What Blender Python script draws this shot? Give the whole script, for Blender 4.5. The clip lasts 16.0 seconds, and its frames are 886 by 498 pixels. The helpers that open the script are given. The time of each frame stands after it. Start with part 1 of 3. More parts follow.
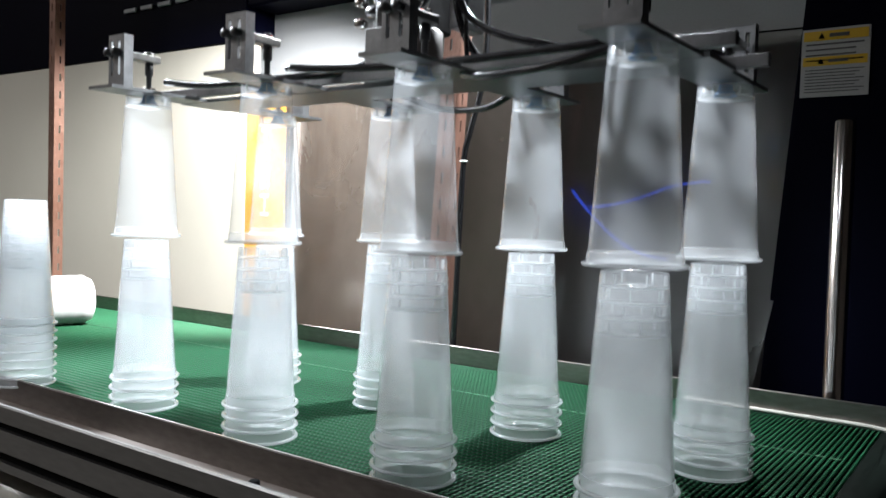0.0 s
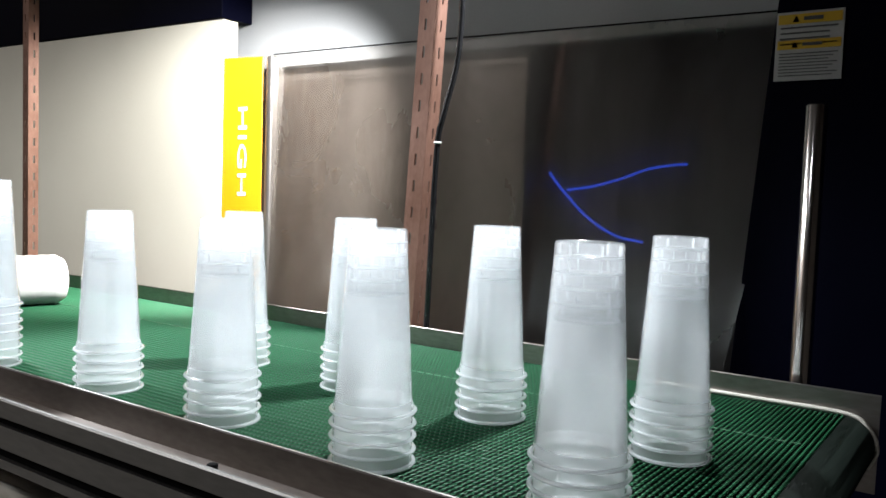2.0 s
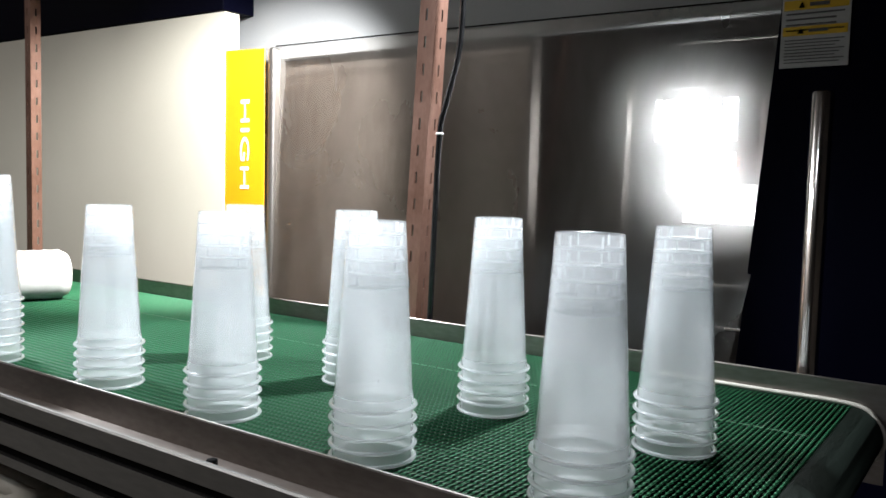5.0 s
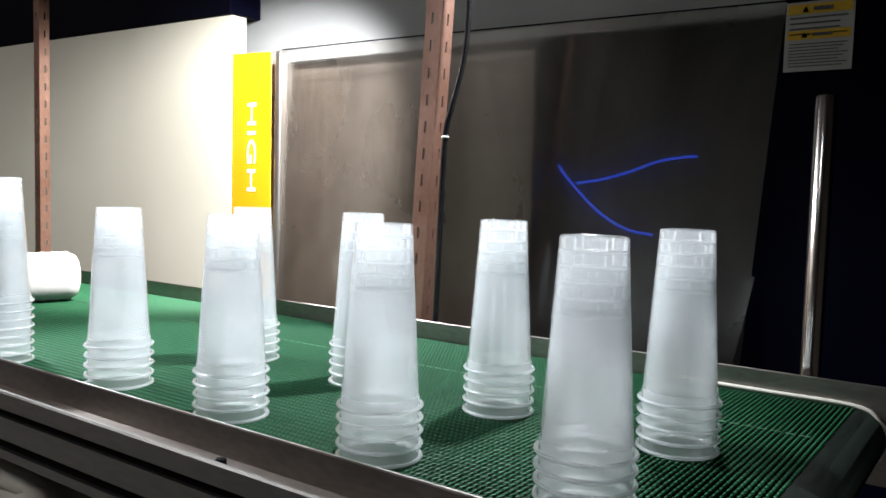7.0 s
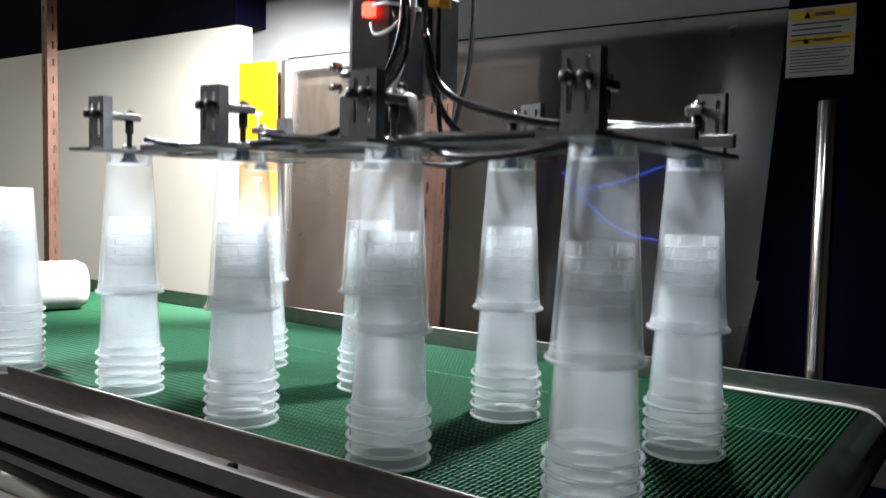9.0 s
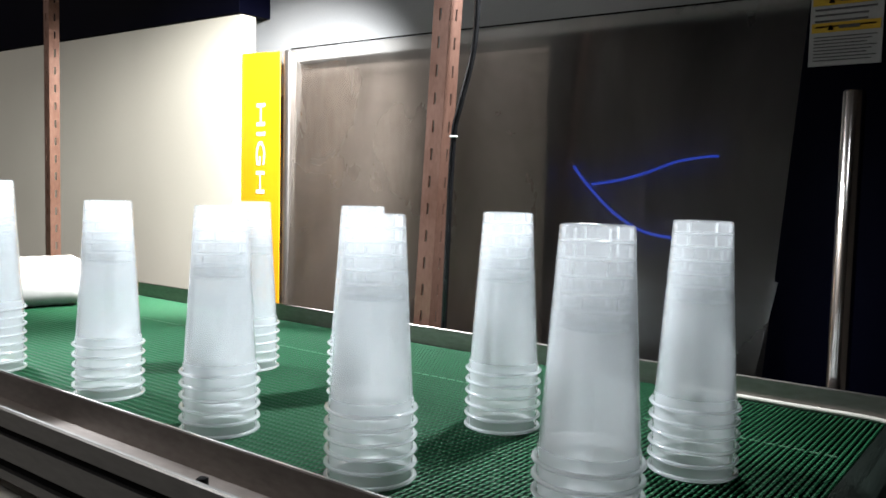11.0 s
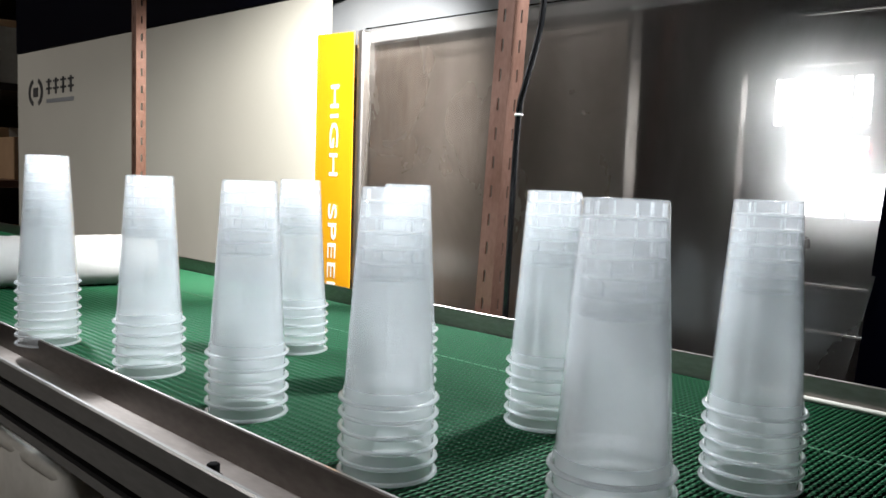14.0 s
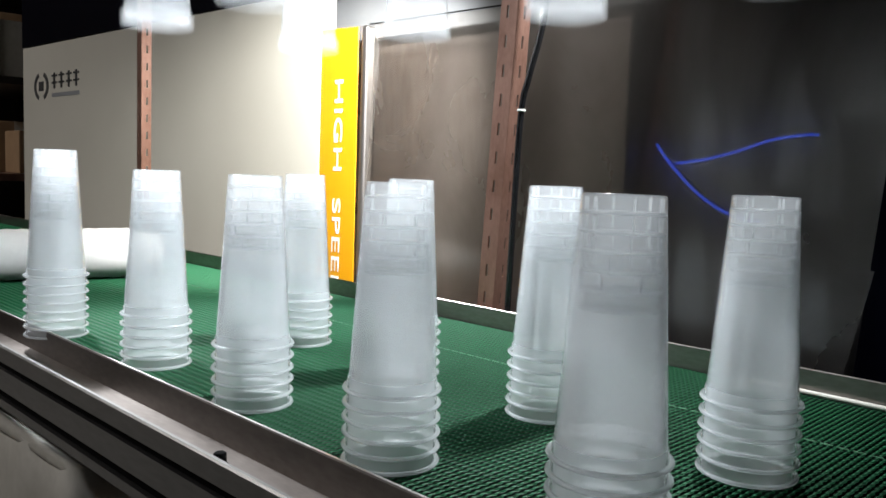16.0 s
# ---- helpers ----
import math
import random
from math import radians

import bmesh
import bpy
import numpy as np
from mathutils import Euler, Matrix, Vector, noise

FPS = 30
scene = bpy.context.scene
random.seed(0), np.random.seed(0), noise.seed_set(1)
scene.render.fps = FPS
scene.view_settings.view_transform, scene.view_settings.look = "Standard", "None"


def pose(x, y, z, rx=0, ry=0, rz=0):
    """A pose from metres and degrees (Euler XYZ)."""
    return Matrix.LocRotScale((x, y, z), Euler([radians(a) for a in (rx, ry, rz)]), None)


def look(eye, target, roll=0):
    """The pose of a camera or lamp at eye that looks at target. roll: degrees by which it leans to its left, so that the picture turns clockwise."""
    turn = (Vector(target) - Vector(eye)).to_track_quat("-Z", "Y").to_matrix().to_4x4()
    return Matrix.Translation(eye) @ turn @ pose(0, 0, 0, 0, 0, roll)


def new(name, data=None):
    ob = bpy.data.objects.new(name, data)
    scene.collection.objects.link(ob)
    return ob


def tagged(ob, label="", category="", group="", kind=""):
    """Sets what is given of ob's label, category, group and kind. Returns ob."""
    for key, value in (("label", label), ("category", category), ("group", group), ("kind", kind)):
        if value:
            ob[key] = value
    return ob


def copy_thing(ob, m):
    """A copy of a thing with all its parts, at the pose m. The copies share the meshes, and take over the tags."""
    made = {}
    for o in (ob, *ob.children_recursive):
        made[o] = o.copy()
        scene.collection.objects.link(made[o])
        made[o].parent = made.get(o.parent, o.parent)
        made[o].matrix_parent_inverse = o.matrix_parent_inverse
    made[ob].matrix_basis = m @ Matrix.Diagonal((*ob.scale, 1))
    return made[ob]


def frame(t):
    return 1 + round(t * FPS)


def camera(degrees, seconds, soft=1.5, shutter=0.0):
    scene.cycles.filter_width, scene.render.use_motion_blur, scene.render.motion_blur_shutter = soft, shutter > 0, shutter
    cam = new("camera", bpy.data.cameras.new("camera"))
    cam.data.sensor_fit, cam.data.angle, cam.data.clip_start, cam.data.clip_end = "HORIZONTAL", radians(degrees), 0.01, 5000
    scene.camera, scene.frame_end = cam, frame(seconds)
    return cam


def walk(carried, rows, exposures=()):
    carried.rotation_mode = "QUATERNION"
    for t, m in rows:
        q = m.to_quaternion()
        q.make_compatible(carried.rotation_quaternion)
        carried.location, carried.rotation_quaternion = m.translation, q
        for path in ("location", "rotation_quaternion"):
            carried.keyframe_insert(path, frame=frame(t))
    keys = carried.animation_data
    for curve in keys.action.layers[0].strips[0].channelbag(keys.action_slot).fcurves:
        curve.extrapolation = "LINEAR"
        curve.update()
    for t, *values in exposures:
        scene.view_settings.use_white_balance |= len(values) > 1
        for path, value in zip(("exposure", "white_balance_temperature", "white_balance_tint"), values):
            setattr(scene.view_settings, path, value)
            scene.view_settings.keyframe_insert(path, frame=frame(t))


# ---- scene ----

# The belt's top is z = 0; x runs along the conveyor, y from the front rail to the machine.
cam = camera(57.24, 16.0, soft=1.6, shutter=0.5)
ROWS = [
    (0.0, 0.9580, -0.6524, 0.2673, 35.66, -2.23, 1.69),
    (0.5, 0.9583, -0.6501, 0.2727, 35.39, -2.82, 2.00),
    (1.0, 0.9596, -0.6449, 0.2715, 35.18, -3.12, 2.08),
    (1.5, 0.9663, -0.6369, 0.2708, 34.98, -3.47, 2.11),
    (2.0, 0.9788, -0.6308, 0.2723, 34.85, -3.64, 2.04),
    (2.5, 0.9838, -0.6288, 0.2734, 34.82, -3.74, 1.92),
    (3.0, 0.9834, -0.6281, 0.2732, 34.83, -3.75, 1.77),
    (3.5, 0.9813, -0.6225, 0.2729, 34.92, -3.89, 1.59),
    (4.0, 0.9791, -0.6173, 0.2723, 34.99, -4.10, 1.56),
    (6.5, 0.9802, -0.6237, 0.2734, 35.73, -4.26, 1.56),
    (7.0, 0.9840, -0.6272, 0.2738, 35.68, -4.12, 1.61),
    (7.5, 0.9939, -0.6315, 0.2747, 35.72, -4.00, 1.58),
    (8.0, 0.9973, -0.6357, 0.2735, 35.74, -3.87, 1.41),
    (8.5, 0.9942, -0.6402, 0.2753, 35.84, -3.77, 1.29),
    (11.0, 0.9738, -0.5674, 0.2750, 37.32, -4.06, 1.47),
    (11.5, 0.9775, -0.5307, 0.2718, 37.79, -4.58, 1.59),
    (12.0, 0.9837, -0.5083, 0.2666, 38.95, -5.09, 1.59),
    (12.5, 0.9915, -0.4920, 0.2645, 41.30, -5.02, 1.69),
    (13.0, 0.9912, -0.4809, 0.2629, 42.62, -4.96, 1.83),
    (13.5, 0.9840, -0.4738, 0.2617, 43.87, -4.95, 1.90),
    (14.0, 0.9835, -0.4735, 0.2619, 44.35, -4.98, 1.99),
    (14.5, 0.9851, -0.4740, 0.2615, 44.52, -5.03, 2.06),
    (15.0, 0.9902, -0.4772, 0.2627, 44.59, -5.14, 2.09),
    (15.5, 0.9954, -0.4810, 0.2621, 44.60, -5.22, 2.09),
    (16.0, 0.9934, -0.4825, 0.2628, 44.58, -5.38, 2.13),
]


def cam_pose(x, y, z, yaw, pitch, roll):
    return pose(x, y, z, 0, 0, yaw) @ pose(0, 0, 0, 90 + pitch) @ pose(0, 0, 0, 0, 0, roll)


walk(cam, [(r[0], cam_pose(*r[1:])) for r in ROWS], exposures=[(0.0, 0.3, 6150, 10), (1.0, 0.38, 6250, 10), (2.0, 0.2, 6300, 10), (3.5, 0.02, 6300, 10), (7.8, 0.05, 6350, 10), (8.5, 0.25, 6150, 10), (9.7, 0.25, 6250, 10), (11.5, 0.0, 6300, 10), (14.5, -0.12, 6300, 10), (16.0, -0.12, 6300, 10)])

# ---- light ----
FLOOR = -0.85
world = bpy.data.worlds.new("world")
scene.world = world
world.use_nodes = True
world.node_tree.nodes["Background"].inputs[0].default_value = (0.55, 0.6, 0.7, 1)
world.node_tree.nodes["Background"].inputs[1].default_value = 0.02
scene.view_settings.exposure = 0.0


def spot(name, eye, target, watts, cone, blend, colour, size):
    d = bpy.data.lights.new(name, "SPOT")
    d.energy, d.spot_size, d.spot_blend, d.color, d.shadow_soft_size = watts, radians(cone), blend, colour, size
    ob = new(name, d)
    ob.matrix_world = look(eye, target)
    return ob


def area(name, eye, target, watts, sx, sy, colour):
    d = bpy.data.lights.new(name, "AREA")
    d.energy, d.shape, d.size, d.size_y, d.color = watts, "RECTANGLE", sx, sy, colour
    ob = new(name, d)
    ob.matrix_world = look(eye, target)
    return ob


LAMP_A, AIM_A = (-0.05, 0.5, 0.84), (-0.88, 0.82, 0.14)
LAMP_B, AIM_B, LAMP_C, AIM_C = (0.42, 0.72, 1.02), (0.02, 0.1, 0.02), (-1.0, 0.1, 1.2), (0.28, 0.1, 0.08)
spot("work_light", LAMP_A, AIM_A, 240, 76, 0.75, (1.0, 0.97, 0.92), 0.04)
spot("robot_light", LAMP_B, AIM_B, 122, 90, 0.8, (0.965, 0.985, 0.985), 0.06)
spot("side_light", LAMP_C, AIM_C, 330, 54, 0.6, (0.945, 0.975, 1.0), 0.06)
# added fill from the front, with no lamp known there
spot("front_fill", (0.1, -1.6, 2.2), (0.3, 0.1, 0.2), 24, 34, 0.8, (0.98, 0.965, 1.0), 0.15)
# unseen fill added to brighten the walls and the left of the shed
area("wall_fill", (-3.7, -2.7, 3.0), (-3.7, -3.0, 0), 110, 2.6, 0.2, (1.0, 0.95, 0.9))
scene.cycles.max_bounces, scene.cycles.diffuse_bounces, scene.cycles.transmission_bounces, scene.cycles.transparent_max_bounces = 10, 5, 8, 48

# ---- materials ----


def mat(name):
    m = bpy.data.materials.new(name)
    m.use_nodes = True
    return m, m.node_tree, m.node_tree.nodes, m.node_tree.nodes["Principled BSDF"]


def surface(name, c1, c2, rough, metal=0.0, scale=12.0, bump=0.1, fine=180.0, spread=0.12, stretch=(1, 1, 1), coat=0.0, wave=0.0, spec=0.5):
    """A painted, metal or plastic surface: large blotches and fine grain in colour, roughness and relief."""
    m, tree, n, b = mat(name)
    co = n.new("ShaderNodeTexCoord")
    mp = n.new("ShaderNodeMapping")
    mp.inputs["Scale"].default_value = stretch
    tree.links.new(co.outputs["Object"], mp.inputs[0])
    big, small = n.new("ShaderNodeTexNoise"), n.new("ShaderNodeTexNoise")
    big.inputs["Scale"].default_value, big.inputs["Detail"].default_value = scale, 5
    small.inputs["Scale"].default_value, small.inputs["Detail"].default_value = fine, 3
    for x in (big, small):
        tree.links.new(mp.outputs[0], x.inputs["Vector"])
    ramp = n.new("ShaderNodeValToRGB")
    ramp.color_ramp.elements[0].position, ramp.color_ramp.elements[1].position = 0.3, 0.7
    ramp.color_ramp.elements[0].color, ramp.color_ramp.elements[1].color = (*c1, 1), (*c2, 1)
    mix = n.new("ShaderNodeMix")
    mix.inputs[0].default_value = 0.35
    tree.links.new(big.outputs[0], mix.inputs[2])
    tree.links.new(small.outputs[0], mix.inputs[3])
    tree.links.new(mix.outputs[0], ramp.inputs[0])
    tree.links.new(ramp.outputs[0], b.inputs["Base Color"])
    rr = n.new("ShaderNodeMapRange")
    rr.inputs["To Min"].default_value, rr.inputs["To Max"].default_value = max(0.02, rough - spread), min(1, rough + spread)
    tree.links.new(big.outputs[0], rr.inputs[0])
    tree.links.new(rr.outputs[0], b.inputs["Roughness"])
    bp = n.new("ShaderNodeBump")
    bp.inputs["Strength"].default_value, bp.inputs["Distance"].default_value = bump, 0.002
    tree.links.new(small.outputs[0], bp.inputs["Height"])
    tree.links.new(bp.outputs[0], b.inputs["Normal"])
    if wave:
        slow = n.new("ShaderNodeTexNoise")
        slow.inputs["Scale"].default_value = 4.0
        tree.links.new(co.outputs["Object"], slow.inputs["Vector"])
        bw = n.new("ShaderNodeBump")
        bw.inputs["Strength"].default_value, bw.inputs["Distance"].default_value = wave, 0.02
        tree.links.new(slow.outputs[0], bw.inputs["Height"])
        tree.links.new(bw.outputs[0], bp.inputs["Normal"])
    b.inputs["Specular IOR Level"].default_value = spec
    b.inputs["Metallic"].default_value = metal
    b.inputs["Coat Weight"].default_value = coat
    return m


def cup_plastic(name, see_through, tint):
    """Milky polypropylene: part of the light goes straight through, part is scattered both ways, with a soft gloss."""
    m, tree, n, b = mat(name)
    n.remove(b)
    out = n["Material Output"]
    clear, trans, diff, gloss = (n.new("ShaderNodeBsdf" + k) for k in ("Transparent", "Translucent", "Diffuse", "Glossy"))
    co = n.new("ShaderNodeTexCoord")
    noise_t = n.new("ShaderNodeTexNoise")
    noise_t.inputs["Scale"].default_value = 30
    tree.links.new(co.outputs["Object"], noise_t.inputs["Vector"])
    ramp = n.new("ShaderNodeValToRGB")
    ramp.color_ramp.elements[0].color = (*[c * 0.95 for c in tint], 1)
    ramp.color_ramp.elements[1].color = (*tint, 1)
    tree.links.new(noise_t.outputs[0], ramp.inputs[0])
    for x in (trans, diff):
        tree.links.new(ramp.outputs[0], x.inputs["Color"])
    clear.inputs["Color"].default_value = (1.0, 0.998, 0.994, 1)
    gloss.inputs["Roughness"].default_value = 0.13
    body, milk, top = n.new("ShaderNodeMixShader"), n.new("ShaderNodeMixShader"), n.new("ShaderNodeMixShader")
    body.inputs[0].default_value = 0.36
    tree.links.new(trans.outputs[0], body.inputs[1])
    tree.links.new(diff.outputs[0], body.inputs[2])
    milk.inputs[0].default_value = see_through
    tree.links.new(body.outputs[0], milk.inputs[1])
    tree.links.new(clear.outputs[0], milk.inputs[2])
    fres = n.new("ShaderNodeLayerWeight")
    power, sheen = n.new("ShaderNodeMath"), n.new("ShaderNodeMath")
    power.operation, sheen.operation = "POWER", "MULTIPLY_ADD"
    power.inputs[1].default_value = 4.0
    sheen.inputs[1].default_value, sheen.inputs[2].default_value = 0.6, 0.04
    tree.links.new(fres.outputs["Facing"], power.inputs[0])
    tree.links.new(power.outputs[0], sheen.inputs[0])
    tree.links.new(sheen.outputs[0], top.inputs[0])
    tree.links.new(milk.outputs[0], top.inputs[1])
    tree.links.new(gloss.outputs[0], top.inputs[2])
    tree.links.new(top.outputs[0], out.inputs["Surface"])
    # faint upright flutes in the moulded wall
    mp = n.new("ShaderNodeMapping")
    mp.inputs["Scale"].default_value = (1, 1, 0.04)
    flute = n.new("ShaderNodeTexNoise")
    flute.inputs["Scale"].default_value = 110
    bump = n.new("ShaderNodeBump")
    bump.inputs["Strength"].default_value, bump.inputs["Distance"].default_value = 0.06, 0.001
    tree.links.new(co.outputs["Object"], mp.inputs[0])
    tree.links.new(mp.outputs[0], flute.inputs["Vector"])
    tree.links.new(flute.outputs[0], bump.inputs["Height"])
    tree.links.new(bump.outputs[0], gloss.inputs["Normal"])
    return m


def smoky_window(name):
    """A scratched, greasy plastic window: mostly clear, partly hazy, with wiped smudges of dust and a weak reflection."""
    m, tree, n, b = mat(name)
    n.remove(b)
    out = n["Material Output"]
    co = n.new("ShaderNodeTexCoord")

    def cloud(scale, detail, stretch, to_lo, to_hi, distort=0.0):
        mp, tx, mr = n.new("ShaderNodeMapping"), n.new("ShaderNodeTexNoise"), n.new("ShaderNodeMapRange")
        mp.inputs["Scale"].default_value = stretch
        tx.inputs["Scale"].default_value, tx.inputs["Detail"].default_value, tx.inputs["Distortion"].default_value = scale, detail, distort
        for k, v in zip(("From Min", "From Max", "To Min", "To Max"), (0.32, 0.68, to_lo, to_hi)):
            mr.inputs[k].default_value = v
        tree.links.new(co.outputs["Object"], mp.inputs[0])
        tree.links.new(mp.outputs[0], tx.inputs["Vector"])
        tree.links.new(tx.outputs[0], mr.inputs[0])
        return mr.outputs[0]

    clear, haze, dust = n.new("ShaderNodeBsdfTransparent"), n.new("ShaderNodeBsdfRefraction"), n.new("ShaderNodeBsdfDiffuse")
    sharp, broad = n.new("ShaderNodeBsdfAnisotropic"), n.new("ShaderNodeBsdfAnisotropic")
    clear.inputs["Color"].default_value = (0.9, 0.87, 0.84, 1)
    haze.inputs["Color"].default_value = (0.95, 0.93, 0.9, 1)
    haze.inputs["IOR"].default_value, haze.inputs["Roughness"].default_value = 1.15, 1.0
    dust.inputs["Color"].default_value = (0.5, 0.46, 0.42, 1)
    sharp.inputs["Roughness"].default_value = 0.06
    broad.inputs["Roughness"].default_value = 0.26
    last = clear.outputs[0]
    for shader, weight in ((haze, cloud(4.0, 5, (1, 1, 0.6), 0.2, 0.36, 0.8)), (dust, cloud(5.0, 6, (1, 1, 0.8), 0.003, 0.03, 1.2)),
                           (broad, cloud(9.0, 4, (1, 1, 0.06), 0.03, 0.1)), (sharp, None)):
        mix = n.new("ShaderNodeMixShader")
        mix.inputs[0].default_value = 0.03
        if weight:
            tree.links.new(weight, mix.inputs[0])
        tree.links.new(last, mix.inputs[1])
        tree.links.new(shader.outputs[0], mix.inputs[2])
        last = mix.outputs[0]
    tree.links.new(last, out.inputs["Surface"])
    return m


def glow(name, colour, strength):
    m, tree, n, b = mat(name)
    b.inputs["Base Color"].default_value = (*colour, 1)
    b.inputs["Emission Color"].default_value = (*colour, 1)
    b.inputs["Emission Strength"].default_value = strength
    return m


M_CUP = cup_plastic("milky_plastic", 0.842, (0.915, 0.962, 1.0))
M_SKIRT = cup_plastic("hazy_plastic", 0.7, (0.94, 0.97, 1.0))
M_LIP = cup_plastic("thick_milky_plastic", 0.62, (0.94, 0.97, 1.0))
M_FILM = surface("white_film", (0.78, 0.78, 0.77), (0.88, 0.88, 0.87), 0.4, scale=20, bump=0.3, fine=60)
# near-black copy of the rib green: shade between the ribs, put into colour
M_BELT = surface("green_belt_shaded", (0.0008, 0.008, 0.0035), (0.0016, 0.013, 0.006), 0.7, scale=6, bump=0.4, fine=700)
M_SMOKY = smoky_window("smoky_window")
M_PLATE = surface("mould_steel", (0.11, 0.094, 0.082), (0.27, 0.243, 0.22), 0.42, 0.7, scale=5, bump=0.06, fine=60, spread=0.15, stretch=(1, 1, 0.25))
M_RAIL = surface("rail_steel", (0.2, 0.18, 0.165), (0.36, 0.33, 0.31), 0.34, 1.0, scale=8, bump=0.05, stretch=(0.3, 1, 1))
M_ALU = surface("anodised_aluminium", (0.14, 0.138, 0.132), (0.23, 0.226, 0.215), 0.36, 0.9, scale=9, bump=0.04, stretch=(0.2, 1, 1))
M_ALU_DULL = surface("dull_aluminium", (0.17, 0.175, 0.18), (0.28, 0.285, 0.29), 0.4, 0.8, scale=25, bump=0.05)
M_GUARD = surface("guard_steel", (0.1, 0.086, 0.076), (0.21, 0.186, 0.17), 0.4, 1.0, scale=8, bump=0.06, stretch=(0.3, 1, 1))
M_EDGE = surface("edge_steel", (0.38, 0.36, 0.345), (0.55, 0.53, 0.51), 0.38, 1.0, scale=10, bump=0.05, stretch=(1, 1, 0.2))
M_BEIGE = surface("beige_paint", (0.56, 0.54, 0.47), (0.63, 0.61, 0.54), 0.45, scale=2.5, bump=0.06, fine=420)
M_GREY = surface("grey_paint", (0.23, 0.242, 0.255), (0.285, 0.297, 0.31), 0.5, scale=3, bump=0.06, fine=420)
M_NAVY = surface("navy_paint", (0.0004, 0.0005, 0.003), (0.001, 0.0012, 0.006), 0.5, scale=3, bump=0.05, fine=420, spec=0.03)
M_YELLOW = surface("yellow_vinyl", (0.62, 0.28, 0.002), (0.68, 0.32, 0.003), 0.4, scale=5, bump=0.03)
M_WHITE = surface("white_print", (0.75, 0.75, 0.72), (0.82, 0.82, 0.8), 0.5, scale=30, bump=0.02)
M_INK = surface("dark_print", (0.03, 0.03, 0.035), (0.06, 0.06, 0.06), 0.5, scale=30, bump=0.02)
M_LABEL = surface("label_paper", (0.26, 0.26, 0.265), (0.32, 0.32, 0.32), 0.45, scale=20, bump=0.02)
M_LABEL_Y = surface("label_yellow", (0.4, 0.24, 0.006), (0.46, 0.29, 0.01), 0.45, scale=20, bump=0.02)
M_POST = surface("copper_paint", (0.17, 0.085, 0.058), (0.31, 0.18, 0.14), 0.32, 0.5, scale=14, bump=0.12, stretch=(1, 1, 0.4))
M_BLACK = surface("black_plastic", (0.008, 0.008, 0.009), (0.02, 0.02, 0.021), 0.35, scale=30, bump=0.08)
M_HOSE = surface("black_hose", (0.006, 0.006, 0.007), (0.014, 0.014, 0.015), 0.22, scale=30, bump=0.03)
M_CHROME = surface("polished_steel", (0.5, 0.47, 0.44), (0.68, 0.65, 0.62), 0.14, 1.0, scale=10, bump=0.01, stretch=(1, 1, 0.2), spread=0.05)
M_BLUE_RUBBER = surface("blue_rubber", (0.02, 0.12, 0.28), (0.04, 0.17, 0.36), 0.5, scale=30)
M_LED = glow("red_lamp", (1.0, 0.02, 0.01), 14)
M_WALL = surface("shed_wall", (0.12, 0.105, 0.096), (0.19, 0.17, 0.155), 0.7, scale=1.5, bump=0.2, fine=90)
M_FLOOR = surface("concrete", (0.2, 0.195, 0.185), (0.3, 0.29, 0.28), 0.6, scale=2, bump=0.25, fine=80)
M_CARD = surface("cardboard", (0.3, 0.19, 0.1), (0.4, 0.26, 0.15), 0.8, scale=10, bump=0.15)
M_DARK = surface("dark_steel", (0.03, 0.025, 0.022), (0.06, 0.05, 0.045), 0.5, 0.3, scale=8)
M_SACK = surface("pale_sack", (0.5, 0.48, 0.42), (0.62, 0.6, 0.54), 0.7, scale=14, bump=0.3, fine=60)
M_DAY = glow("daylight", (0.95, 0.98, 1.0), 10)
# the hose is no lamp: a weak glow replaces the light falling on it
M_BLUE = glow("blue_hose_glow", (0.03, 0.09, 0.9), 0.6)
# black of the bolt, and painted shade for the profile's slots
M_SLOT = surface("black_and_slot_shade", (0.003, 0.003, 0.003), (0.006, 0.006, 0.006), 0.9, scale=20, bump=0.05, spec=0.03)

# ---- mesh helpers ----


def part(name, bm, material, parent, label=""):
    me = bpy.data.meshes.new(name)
    bm.to_mesh(me)
    bm.free()
    me.materials.append(material)
    ob = new(name, me)
    ob.parent = parent
    if label:
        ob["label"] = label
    return ob


def thing(name, label, category, m=None, group="", kind=""):
    e = new(name)
    e.empty_display_size = 0.05
    if m is not None:
        e.matrix_basis = m
    return tagged(e, label, category, group, kind)


def box(bm, x0, x1, y0, y1, z0, z1, bev=0.0, m=None):
    vs = [bm.verts.new((x, y, z)) for x in (x0, x1) for y in (y0, y1) for z in (z0, z1)]
    fs = [bm.faces.new([vs[i] for i in q]) for q in ((0, 1, 3, 2), (4, 6, 7, 5), (0, 4, 5, 1), (2, 3, 7, 6), (0, 2, 6, 4), (1, 5, 7, 3))]
    if bev:
        es = list({e for f in fs for e in f.edges})
        r = bmesh.ops.bevel(bm, geom=es, offset=bev, segments=2, affect="EDGES", profile=0.5)
        vs = list({v for f in r["faces"] for v in f.verts} | {v for v in vs if v.is_valid})
    if m is not None:
        bmesh.ops.transform(bm, matrix=m, verts=[v for v in vs if v.is_valid])
    return bm


def boxed(x0, x1, y0, y1, z0, z1, bev=0.0):
    return box(bmesh.new(), x0, x1, y0, y1, z0, z1, bev)


